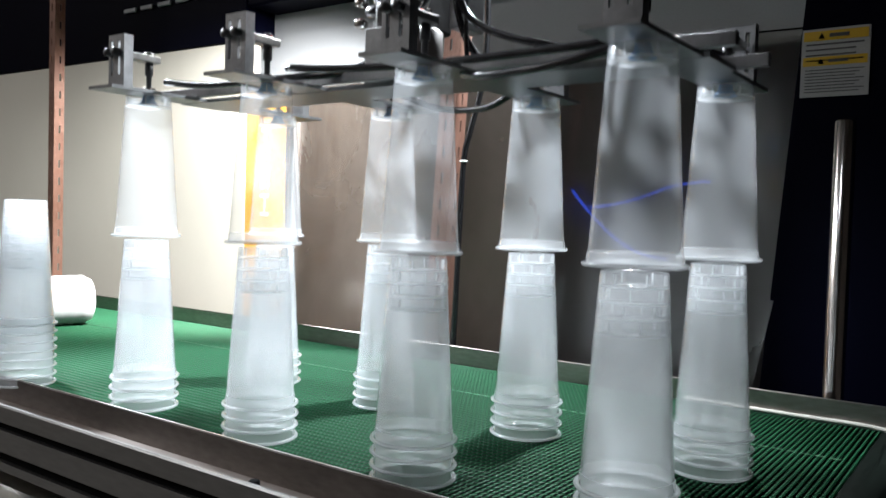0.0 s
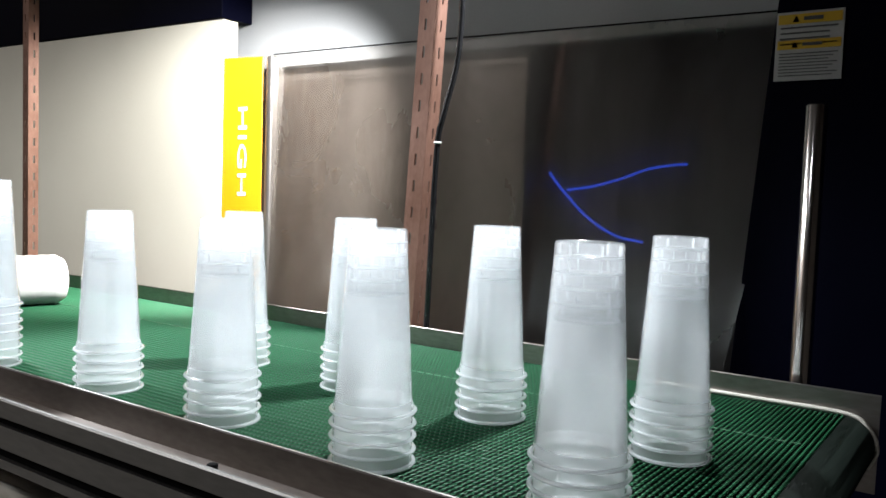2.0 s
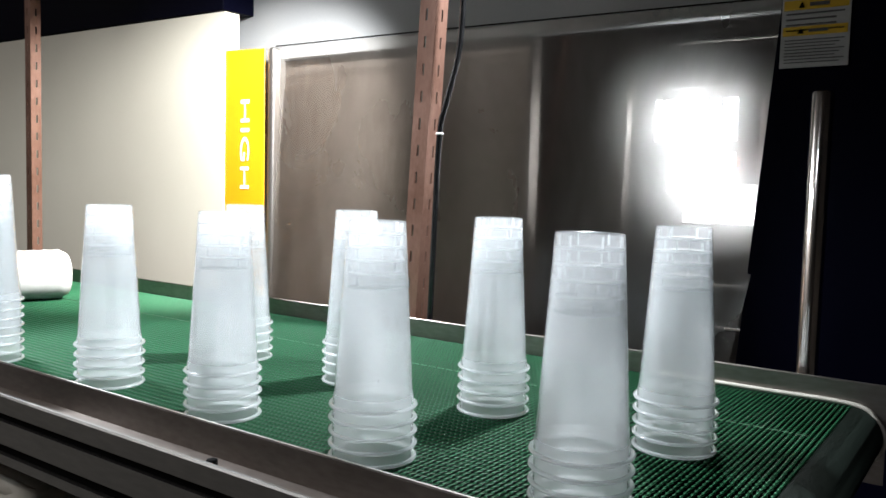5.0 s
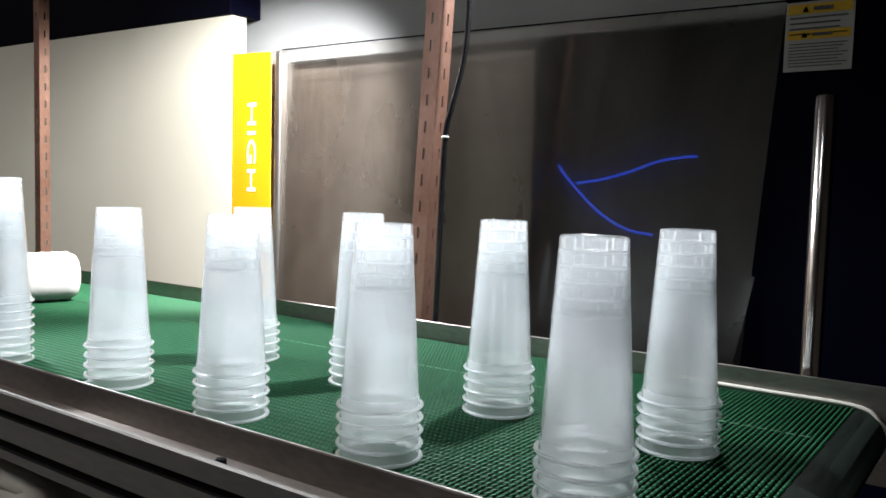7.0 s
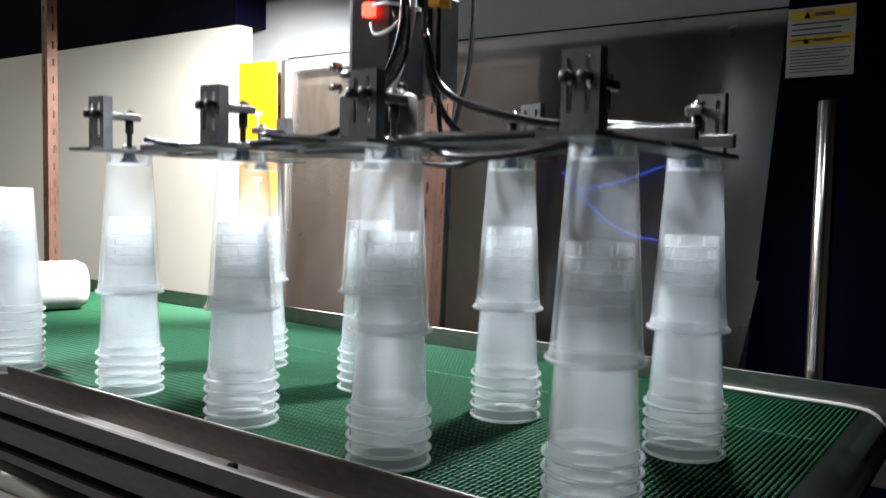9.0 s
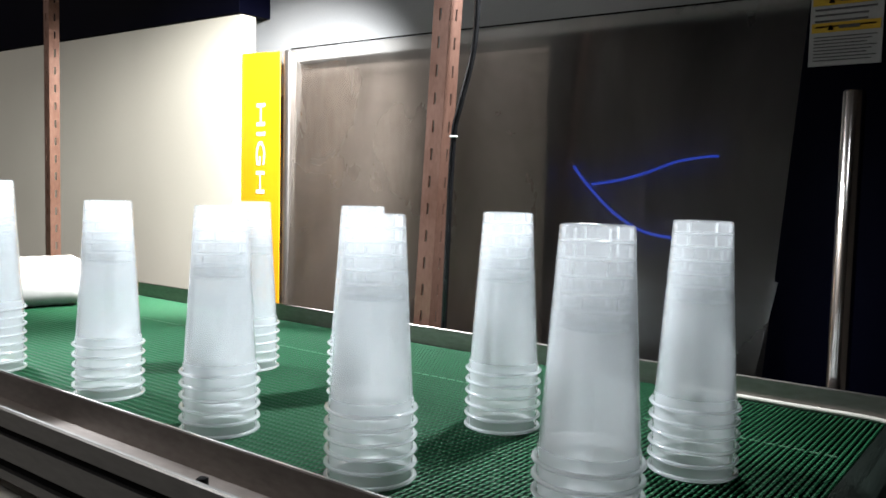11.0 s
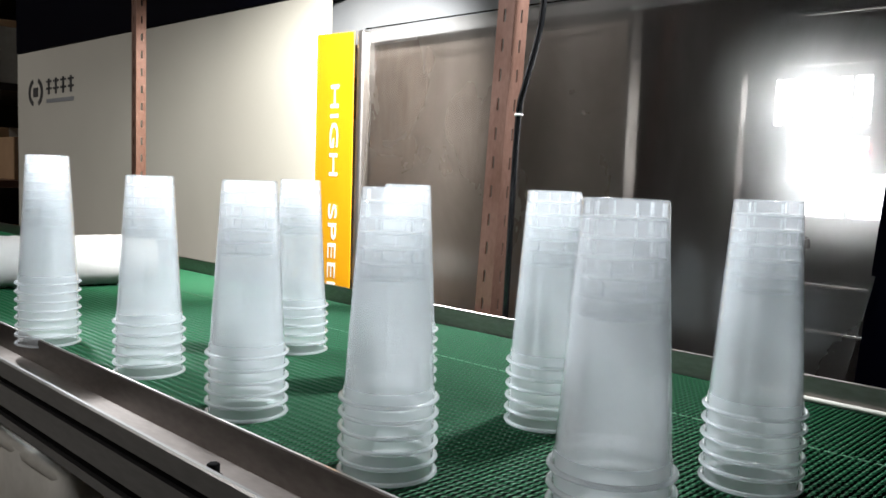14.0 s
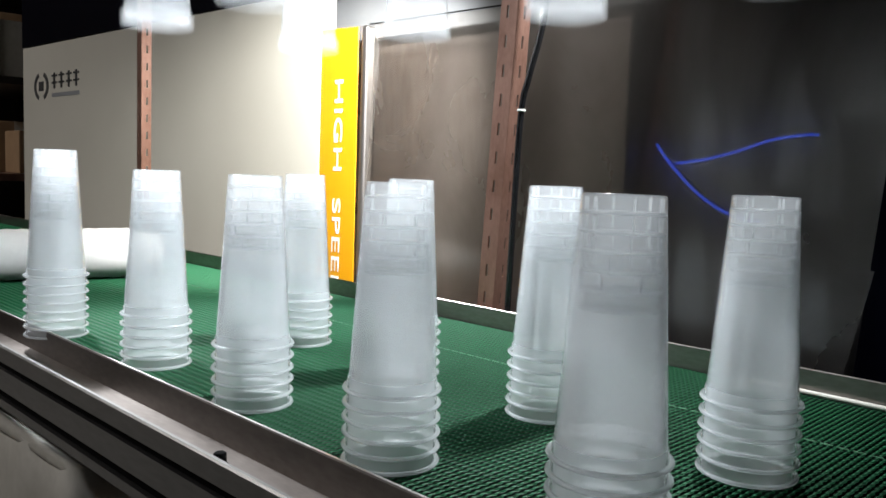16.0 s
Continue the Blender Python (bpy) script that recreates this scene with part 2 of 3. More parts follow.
def lathe(bm, profile, seg=40, m=None):
    """Turns a profile of (radius, height) about z."""
    rings, made = [], []
    for r, z in profile:
        if r < 1e-5:
            v = bm.verts.new((0, 0, z))
            rings.append([v] * seg)
            made.append(v)
        else:
            ring = [bm.verts.new((r * math.cos(2 * math.pi * k / seg), r * math.sin(2 * math.pi * k / seg), z)) for k in range(seg)]
            rings.append(ring)
            made += ring
    for a, b in zip(rings, rings[1:]):
        for k in range(seg):
            q = []
            for v in (a[k], a[(k + 1) % seg], b[(k + 1) % seg], b[k]):
                if v not in q:
                    q.append(v)
            if len(q) > 2:
                f = bm.faces.new(q)
                f.smooth = True
    bmesh.ops.recalc_face_normals(bm, faces=bm.faces)
    if m is not None:
        bmesh.ops.transform(bm, matrix=m, verts=made)
    return bm


def rod(bm, r, a, b, seg=14):
    a, b = Vector(a), Vector(b)
    d = b - a
    m = Matrix.Translation(a) @ d.to_track_quat("Z", "Y").to_matrix().to_4x4()
    L = d.length
    e = min(r * 0.15, L * 0.2)
    return lathe(bm, [(0, 0), (r - e, 0), (r, e), (r, L - e), (r - e, L), (0, L)], seg, m)


def tube(bm, points, r, seg=10, steps=8):
    """A bent hose through the points (Catmull-Rom)."""
    P = [Vector(p) for p in points]
    P = [P[0] * 2 - P[1]] + P + [P[-1] * 2 - P[-2]]
    path = []
    for i in range(1, len(P) - 2):
        for k in range(steps):
            t = k / steps
            a, b, c, d = P[i - 1:i + 3]
            path.append(0.5 * (2 * b + (c - a) * t + (2 * a - 5 * b + 4 * c - d) * t * t + (3 * b - a - 3 * c + d) * t ** 3))
    path.append(P[-2])
    rings = []
    for i, p in enumerate(path):
        d = (path[min(i + 1, len(path) - 1)] - path[max(i - 1, 0)]).normalized()
        u = d.cross(Vector((0.31, 0.2, 0.93))).normalized()
        v = d.cross(u)
        rings.append([bm.verts.new(p + r * (u * math.cos(2 * math.pi * k / seg) + v * math.sin(2 * math.pi * k / seg))) for k in range(seg)])
    for a, b in zip(rings, rings[1:]):
        for k in range(seg):
            bm.faces.new((a[k], a[(k + 1) % seg], b[(k + 1) % seg], b[k])).smooth = True
    bm.faces.new(rings[0]), bm.faces.new(rings[-1])
    bmesh.ops.recalc_face_normals(bm, faces=bm.faces)
    return bm


def prism(bm, outline, x0, x1):
    """Extrudes a (y, z) outline along x."""
    a = [bm.verts.new((x0, y, z)) for y, z in outline]
    b = [bm.verts.new((x1, y, z)) for y, z in outline]
    n = len(outline)
    for k in range(n):
        bm.faces.new((a[k], a[(k + 1) % n], b[(k + 1) % n], b[k]))
    bm.faces.new(a), bm.faces.new(b)
    bmesh.ops.recalc_face_normals(bm, faces=bm.faces)
    return bm


def words(name, text, size, m, material, parent, stretch=1.0, depth=0.0006):
    c = bpy.data.curves.new(name, "FONT")
    c.body, c.size, c.extrude, c.align_x, c.align_y = text, size, depth, "LEFT", "CENTER"
    tmp = bpy.data.objects.new(name, c)
    scene.collection.objects.link(tmp)
    bpy.context.view_layer.update()
    me = bpy.data.meshes.new_from_object(tmp.evaluated_get(bpy.context.evaluated_depsgraph_get()))
    bpy.data.objects.remove(tmp)
    me.transform(m @ Matrix.Diagonal((stretch, 1, 1, 1)))
    me.materials.clear()
    me.materials.append(material)
    ob = new(name, me)
    ob.parent = parent
    return ob


# ---- shed ----


def structure(name, bm, material, label):
    return tagged(part(name, bm, material, None), label, "", "", "structure")


XW0, XW1, YB, YF, CEIL = -5.2, 3.0, 2.6, -3.3, 3.6
structure("floor", boxed(XW0, XW1, YF, YB, FLOOR - 0.1, FLOOR), M_FLOOR, "grey concrete workshop floor")
structure("ceiling", boxed(XW0, XW1, YF, YB, CEIL, CEIL + 0.1), M_WALL, "dim workshop ceiling")
structure("wall_west", boxed(XW0 - 0.1, XW0, YF, YB, FLOOR, CEIL), M_WALL, "dull plaster workshop wall")
structure("wall_east", boxed(XW1, XW1 + 0.1, YF, YB, FLOOR, CEIL), M_WALL, "dull plaster workshop wall")
structure("wall_north", boxed(XW0, XW1, YB, YB + 0.1, FLOOR, CEIL), M_WALL, "dull plaster workshop wall")
structure("wall_south", boxed(XW0, XW1, YF - 0.1, YF, FLOOR, CEIL), M_WALL, "dull plaster workshop wall")

# ---- machine behind the conveyor ----
WY = 0.82
machine = thing("moulding_machine", "injection moulding machine with beige, navy and steel covers", "machine")


def quad_plate(name, x00, x01, x10, x11, z00, z01, z10, z11, y0, y1, material, parent, label=""):
    """A sheet in the plane of y with corners (left bottom, left top, right bottom, right top)."""
    bm = bmesh.new()
    f = [bm.verts.new((x, y0, z)) for x, z in ((x00, z00), (x10, z10), (x11, z11), (x01, z01))]
    b = [bm.verts.new((x, y1, z)) for x, z in ((x00, z00), (x10, z10), (x11, z11), (x01, z01))]
    bm.faces.new(f), bm.faces.new(b[::-1])
    for k in range(4):
        bm.faces.new((f[k], b[k], b[(k + 1) % 4], f[(k + 1) % 4]))
    bmesh.ops.recalc_face_normals(bm, faces=bm.faces)
    bmesh.ops.bevel(bm, geom=list(bm.edges), offset=0.0012, segments=1, affect="EDGES")
    return part(name, bm, material, parent, label)


quad_plate("side_cover", -3.0, -3.0, -0.767, -0.767, FLOOR, 0.748, FLOOR, 0.724, WY, WY + 0.05, M_BEIGE, machine, "beige painted cover with a spot of lamplight")
yellow = quad_plate("yellow_strip", -0.767, -0.767, -0.607, -0.6165, FLOOR, 0.622, FLOOR, 0.616, WY + 0.003, WY + 0.006, M_YELLOW, machine, "bright yellow strip with white lettering")


def leaning_sheet(name, corners, n, thick, material, parent, label):
    """A sheet that leans back, more at one end than at the other, so slightly twisted: corners left bottom, left top, right bottom, right top."""
    lb, lt, rb, rt = (Vector(c) for c in corners)
    bm = bmesh.new()
    us = [0.002 * j for j in range(32)] + [0.064 + 0.936 * j / n for j in range(n + 1)]
    rows = []
    for k in range(n + 1):
        line = [lb.lerp(rb, u).lerp(lt.lerp(rt, u), k / n) for u in us]
        # a soft crease runs up the sheet near its left edge
        rows.append([bm.verts.new(p - Vector((0, 0.0022 * math.exp(-((u - 0.03) / 0.009) ** 2), 0))) for p, u in zip(line, us)])
    for k in range(n):
        for i in range(len(us) - 1):
            bm.faces.new((rows[k][i], rows[k][i + 1], rows[k + 1][i + 1], rows[k + 1][i])).smooth = True
    bmesh.ops.recalc_face_normals(bm, faces=bm.faces)
    if bm.faces[0].normal.y > 0:
        bmesh.ops.reverse_faces(bm, faces=bm.faces)
    rim = [e for e in bm.edges if e.is_boundary]
    back = bmesh.ops.extrude_edge_only(bm, edges=rim)
    for v in back["geom"]:
        if isinstance(v, bmesh.types.BMVert):
            v.co.y += thick
    bmesh.ops.split_edges(bm, edges=[e for e in rim if e.is_valid])
    return part(name, bm, material, parent, label)


leaning_sheet("door_window", ((-0.63, 0.822, -0.12), (-0.645, 0.85, 0.623), (0.563, 0.8, -0.12), (0.68, 0.909, 0.622)), 16, 0.003, M_SMOKY, machine, "smudged smoky plastic window of the machine")
part("edge_strip", boxed(-0.606, -0.585, WY + 0.004, WY + 0.034, -0.12, 0.618, 0.006), M_EDGE, machine, "pale bent steel edge beside the window")
part("window_top_line", tube(bmesh.new(), [(-0.6, 0.846, 0.6235), (-0.2, 0.862, 0.6245), (0.2, 0.884, 0.6245), (0.66, 0.906, 0.6235)], 0.0018, 8, 6), M_SLOT, machine, "thin dark line along the top of the window")
part("sheet_support", boxed(-0.6, 0.55, 0.83, 0.9, FLOOR, -0.121), M_DARK, machine)
quad_plate("grey_cover", -0.95, -0.95, 0.9, 0.9, 0.605, 0.87, 0.605, 0.87, WY + 0.1, WY + 0.13, M_GREY, machine, "pale grey painted upper cover")
quad_plate("navy_cover", 0.527, 0.645, 2.4, 2.4, FLOOR, 0.81, FLOOR, 0.81, WY + 0.018, WY + 0.028, M_NAVY, machine, "near-black navy cover")
part("navy_top", boxed(-0.766, 2.4, WY - 0.002, WY + 0.5, 0.815, 1.25, 0.006), M_NAVY, machine, "navy upper housing")
quad_plate("navy_top", -3.0, -3.0, -0.769, -0.769, 0.752, 1.25, 0.728, 1.25, WY - 0.004, WY + 0.5, M_NAVY, machine, "navy upper housing")
for x0, x1 in ((-2.98, -0.72), (1.6, 2.4)):
    part("frame_body", boxed(x0, x1, WY + 0.135, WY + 0.49, FLOOR, 0.745), M_DARK, machine)
# inside the machine, behind the window: mould plates, tie bars and the far side with its bright opening
part("mould_plate", boxed(-0.7, 0.09, 0.95, 1.0, -0.3, 0.74, 0.006), M_PLATE, machine, "brown-grey steel mould plate")
part("mould_plate", boxed(-0.05, 0.2, 1.22, 1.26, -0.3, 0.74, 0.006), M_PLATE, machine, "brown-grey steel mould plate")
for x, z in ((-0.022, 0.447), (0.045, 0.364)):
    part("bolt", rod(bmesh.new(), 0.006, (x, 1.206, z), (x, 1.222, z), 10), M_CHROME, machine)
for z in (0.637, 0.531, 0.399, 0.204, 0.06, -0.04):
    part("tie_bar", rod(bmesh.new(), 0.0045, (-0.65, 1.327, z), (1.55, 1.327, z), 10), M_CHROME, machine, "thin polished steel bar")
part("far_panel", boxed(-0.72, 1.6, 1.375, 1.39, -0.6, 0.8), M_DARK, machine, "dark far side of the machine")
part("inner_floor", boxed(-0.72, 1.6, 0.91, 1.37, -0.34, -0.31), M_DARK, machine)
part("far_opening", boxed(0.222, 0.47, 1.35, 1.36, 0.2, 0.505), M_DAY, machine, "bright opening on the far side of the machine")
for x0, x1, z0, z1 in ((0.195, 0.475, 0.377, 0.403), (0.195, 0.262, 0.19, 0.377), (0.352, 0.36, 0.403, 0.51), (0.385, 0.391, 0.403, 0.51), (0.425, 0.475, 0.3, 0.51), (0.262, 0.305, 0.19, 0.28),
                       (0.36, 0.41, 0.23, 0.285), (0.385, 0.395, 0.19, 0.23), (0.243, 0.249, 0.403, 0.51)):
    part("opening_bar", boxed(x0, x1, 1.338, 1.348, z0, z1, 0.002), M_DARK, machine)
part("signal_lamp", boxed(0.425, 0.432, 1.33, 1.337, 0.342, 0.35, 0.001), M_LED, machine, "small red signal lamp")
platen = thing("moving_platen", "dark steel mould platen with a blue hose inside the machine", "mould")
part("body", boxed(0.19, 0.68, 1.275, 1.318, -0.3, 0.74, 0.006), M_BLACK, platen)
for x, z in ((0.376, 0.551), (0.386, 0.481), (0.424, 0.415), (0.17, 0.603), (0.366, 0.57)):
    part("bolt", rod(bmesh.new(), 0.005, (x * 1.06 - 0.06 + 0.02, 1.262, z * 1.03), (x * 1.06 - 0.04, 1.276, z * 1.03), 10), M_CHROME, platen)
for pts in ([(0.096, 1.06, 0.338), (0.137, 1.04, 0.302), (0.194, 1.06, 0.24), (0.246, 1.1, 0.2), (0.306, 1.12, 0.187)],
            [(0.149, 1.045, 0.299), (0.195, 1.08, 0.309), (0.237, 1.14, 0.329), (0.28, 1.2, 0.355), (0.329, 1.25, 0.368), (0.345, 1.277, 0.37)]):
    part("hose", tube(bmesh.new(), pts, 0.0032, 10, 6), M_BLUE, platen, "blue plastic hose with an added glow")
part("wire", tube(bmesh.new(), [(0.329, 1.25, 0.368), (0.354, 1.25, 0.403), (0.378, 1.25, 0.441)], 0.0014, 8, 6), M_WHITE, platen)
part("wire", tube(bmesh.new(), [(0.306, 1.12, 0.187), (0.28, 1.15, 0.191), (0.271, 1.2, 0.256), (0.288, 1.23, 0.296)], 0.0014, 8, 6), M_WHITE, platen)
# white lettering that reads downwards
for text, z in (("HIGH", 0.497), ("SPEED", 0.19)):
    words("lettering", text, 0.047, Matrix.Translation((-0.69, WY + 0.0025, z)) @ pose(0, 0, 0, 90, 0, 0) @ pose(0, 0, 0, 0, 0, -90), M_WHITE, yellow, 2.15)
# maker's mark: a ring of two arcs, and bars for the small writing
mark = thing("maker_mark", "dark round emblem with bars of small print on the beige cover", "emblem")
for s0 in (0, math.pi):
    arc = bmesh.new()
    pts = [(math.cos(s0 - 1.15 + 2.3 * k / 12), math.sin(s0 - 1.15 + 2.3 * k / 12)) for k in range(13)]
    for (a, b), (c, d) in zip(pts, pts[1:]):
        arc.faces.new([arc.verts.new((-2.775 + r * 0.085 * p, WY - 0.002, 0.57 + r * 0.062 * w)) for r, p, w in ((0.72, a, b), (1, a, b), (1, c, d), (0.72, c, d))])
    bmesh.ops.remove_doubles(arc, verts=arc.verts, dist=0.0001)
    bmesh.ops.solidify(arc, geom=list(arc.faces), thickness=0.002)
    part("arc", arc, M_INK, mark)
part("centre_dot", boxed(-2.80, -2.75, WY - 0.003, WY, 0.55, 0.59), M_INK, mark)
for k in range(4):
    g = boxed(-2.65 + 0.078 * k, -2.595 + 0.078 * k, WY - 0.003, WY, 0.605, 0.612)
    box(g, -2.65 + 0.078 * k, -2.595 + 0.078 * k, WY - 0.003, WY, 0.575, 0.583)
    box(g, -2.63 + 0.078 * k, -2.615 + 0.078 * k, WY - 0.003, WY, 0.555, 0.62)
    part("print_bar", g, M_INK, mark)
part("small_print", boxed(-2.65, -2.36, WY - 0.002, WY, 0.52, 0.536), M_GREY, mark)
# warning label on the dark cover
lab = thing("warning_label", "yellow and white warning label on the dark cover", "label")
LY = WY + 0.014
part("sheet", boxed(0.632, 0.737, LY, LY + 0.0035, 0.489, 0.603), M_LABEL, lab)
for name, z0, z1 in (("yellow_band", 0.583, 0.599), ("yellow_band", 0.541, 0.556)):
    part(name, boxed(0.635, 0.734, LY - 0.001, LY + 0.001, z0, z1), M_LABEL_Y, lab)
    part("print_bar", boxed(0.675, 0.705, LY - 0.002, LY, z0 + 0.005, z1 - 0.005), M_INK, lab)
    tri = bmesh.new()
    a = [tri.verts.new((x, LY - 0.002, z)) for x, z in ((0.658, z0 + 0.003), (0.668, z0 + 0.003), (0.663, z1 - 0.003))]
    tri.faces.new(a)
    bmesh.ops.solidify(tri, geom=list(tri.faces), thickness=-0.001)
    part("triangle", tri, M_INK, lab)
for k in range(4):
    part("print_bar", boxed(0.639, 0.728 - 0.012 * (k in (1, 2)), LY - 0.001, LY + 0.001, 0.5755 - 0.009 * k, 0.578 - 0.009 * k), M_INK, lab)
for k in range(8):
    part("print_bar", boxed(0.639, 0.73 - 0.007 * (k % 3), LY - 0.001, LY + 0.001, 0.533 - 0.0052 * k, 0.5345 - 0.0052 * k), M_INK, lab)
# a row of pale dashes on the navy housing
for k in range(5):
    part("pale_dash", boxed(-1.32 + 0.085 * k, -1.26 + 0.085 * k, WY - 0.013, WY - 0.006, 0.862, 0.874, 0.002), M_GREY, machine)

lamp = thing("work_lamp", "white LED work lamp on an arm from the machine housing", "lamp", look(LAMP_A, AIM_A))
part("head", lathe(bmesh.new(), [(0.045, 0.01), (0.05, 0.01), (0.05, 0.03), (0.03, 0.08), (0, 0.085)], 24), M_WHITE, lamp)
arm = tube(bmesh.new(), [LAMP_A, (0.02, 0.52, 0.92), (0.06, 0.62, 0.98), (0.06, 0.83, 1.0)], 0.009, 10, 8)
arm_ob = part("arm", arm, M_DARK, lamp)
arm_ob.matrix_basis = look(LAMP_A, AIM_A).inverted() @ pose(0, 0, 0)

# ---- conveyor ----
X0, X1, YN, YR = -3.1, 0.815, -0.056, 0.566
conveyor = thing("conveyor", "belt conveyor with steel side rails on aluminium profiles", "conveyor")
belt = bmesh.new()
R_END = 0.038
loop = [(X0, 0), (X1, 0)] + [(X1 + R_END * math.sin(a), -R_END + R_END * math.cos(a)) for a in [math.pi * k / 14 for k in range(1, 14)]] + [(X1, -2 * R_END), (X0, -2 * R_END)]
vs = [[belt.verts.new((x, y, z)) for x, z in loop] for y in (YN + 0.006, YR - 0.004)]
for k in range(len(loop) - 1):
    belt.faces.new((vs[0][k], vs[0][k + 1], vs[1][k + 1], vs[1][k])).smooth = 1 < k < 15
bmesh.ops.solidify(belt, geom=list(belt.faces), thickness=0.002)
bmesh.ops.recalc_face_normals(belt, faces=belt.faces)
belt_ob = part("belt", belt, M_BELT, conveyor, "green ribbed rubber belt, shade between the ribs put into its colour")
# low zigzag ribs across the belt
RIB = 0.0066


def belt_ribs(xa, xb):
    verts, faces = [], []
    n, steps = int((xb - xa) / RIB), 110
    for i in range(n):
        x = xa + RIB * i
        base = len(verts)
        for k in range(steps + 1):
            y = YN + 0.008 + (YR - YN - 0.014) * k / steps
            dx = 0.0011 * (1 if k % 2 else -1)
            h = 0.0016 if k % 2 else 0.0005
            verts += [(x + dx - 0.0015, y, 0.0002), (x + dx, y, 0.0002 + h), (x + dx + 0.0015, y, 0.0002)]
        for k in range(steps):
            a = base + 3 * k
            faces += [(a, a + 3, a + 4, a + 1), (a + 1, a + 4, a + 5, a + 2)]
    me = bpy.data.meshes.new("belt_rib")
    me.from_pydata(verts, [], faces)
    me.materials.append(M_RIB)
    ob = new("belt_rib", me)
    ob.parent = conveyor
    return tagged(ob, "raised zigzag ribs of the green belt", "", "", "stuff")


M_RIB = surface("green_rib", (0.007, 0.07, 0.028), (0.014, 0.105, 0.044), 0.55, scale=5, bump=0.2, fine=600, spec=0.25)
M_SEAM = surface("green_thread", (0.05, 0.14, 0.08), (0.09, 0.2, 0.12), 0.6)
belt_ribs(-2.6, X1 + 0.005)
# woven seam of the belt
seam = bmesh.new()
for k in range(150):
    box(seam, -1.6 + 0.016 * k, -1.588 + 0.016 * k, 0.3725, 0.3742, 0.0004, 0.0014)
part("belt_seam", seam, M_SEAM, conveyor, "pale stitched seam along the belt")

XR0, XR1 = X0, 0.85
guard = [(YN, 0.0115), (YN - 0.0015, 0.0125), (YN - 0.003, 0.0115), (YN - 0.0068, -0.0205), (-0.111, -0.0195), (-0.111, -0.022), (YN - 0.006, -0.0225), (YN, -0.032), (YN + 0.0015, -0.012)]
# paler strip on the guard's top edge: the highlight is put into its colour
part("guard_lip_highlight", prism(bmesh.new(), [(YN - 0.0002, 0.0122), (YN - 0.0002, 0.0142), (YN - 0.0028, 0.0142), (YN - 0.0028, 0.0122)], XR0, XR1), M_EDGE, conveyor, "lip of the guard in paler steel, as an edge highlight")
part("side_guard", prism(bmesh.new(), guard, XR0, XR1), M_GUARD, conveyor, "folded stainless side guard")
prof = [(-0.118, -0.0035), (-0.116, -0.0015), (-0.1125, -0.0015), (-0.1115, -0.0035), (-0.1115, -0.0235), (-0.07, -0.0235), (-0.07, -0.09), (-0.118, -0.09),
        (-0.118, -0.078), (-0.1, -0.078), (-0.1, -0.0645), (-0.118, -0.0645), (-0.118, -0.035), (-0.1, -0.035), (-0.1, -0.0245), (-0.118, -0.0245)]
part("front_profile", prism(bmesh.new(), prof, XR0, XR1), M_ALU, conveyor, "slotted aluminium profile")
# near-black strips fill both slots, standing in for the shade inside them
part("shade_strip", prism(bmesh.new(), [(-0.112, -0.0775), (-0.1005, -0.0775), (-0.1005, -0.065), (-0.112, -0.065)], XR0, XR1), M_SLOT, conveyor)
part("shade_strip", prism(bmesh.new(), [(-0.113, -0.0345), (-0.1005, -0.0345), (-0.1005, -0.025), (-0.113, -0.025)], XR0, XR1), M_SLOT, conveyor)
far = [(YR, -0.004), (YR, 0.0315), (YR + 0.001, 0.0325), (YR + 0.003, 0.0325), (YR + 0.0035, 0.0315), (YR + 0.0035, -0.1), (YR, -0.1)]
part("rear_guard", prism(bmesh.new(), far, XR0, XR1 + 0.005), M_RAIL, conveyor, "upright stainless side guard")
part("rear_profile", prism(bmesh.new(), [(YR + 0.0035, -0.02), (YR + 0.045, -0.02), (YR + 0.045, -0.1), (YR + 0.0035, -0.1)], XR0, XR1), M_ALU, conveyor)
part("end_roller", rod(bmesh.new(), 0.034, (X1, YN + 0.004, -R_END), (X1, YR - 0.003, -R_END), 28), M_DARK, conveyor)
edge = bmesh.new()
tube(edge, [(0.55, YR - 0.006, 0.004), (0.7, YR - 0.006, 0.004), (X1, YR - 0.006, 0.003), (X1 + 0.03, YR - 0.006, -0.014), (X1 + 0.04, YR - 0.006, -0.04), (X1 + 0.03, YR - 0.006, -0.066)], 0.003, 8, 8)
part("belt_edge", edge, M_SACK, conveyor, "pale worn edge of the belt")
bolt = bmesh.new()
rod(bolt, 0.006, (0.335, -0.1, -0.0198), (0.335, -0.1, -0.004), 6)
rod(bolt, 0.0085, (0.335, -0.1, -0.0198), (0.335, -0.1, -0.015), 16)
part("bolt", bolt, M_SLOT, conveyor, "black socket bolt on the side guard")
for x in (-2.6, -1.0, 0.55):
    for y in (-0.118 + 0.003, YR + 0.005):
        part("leg", boxed(x, x + 0.045, y, y + 0.045, FLOOR, -0.1, 0.003), M_ALU_DULL, conveyor)
    part("cross_bar", boxed(x, x + 0.045, -0.07, YR + 0.005, -0.45, -0.405, 0.003), M_ALU_DULL, conveyor)

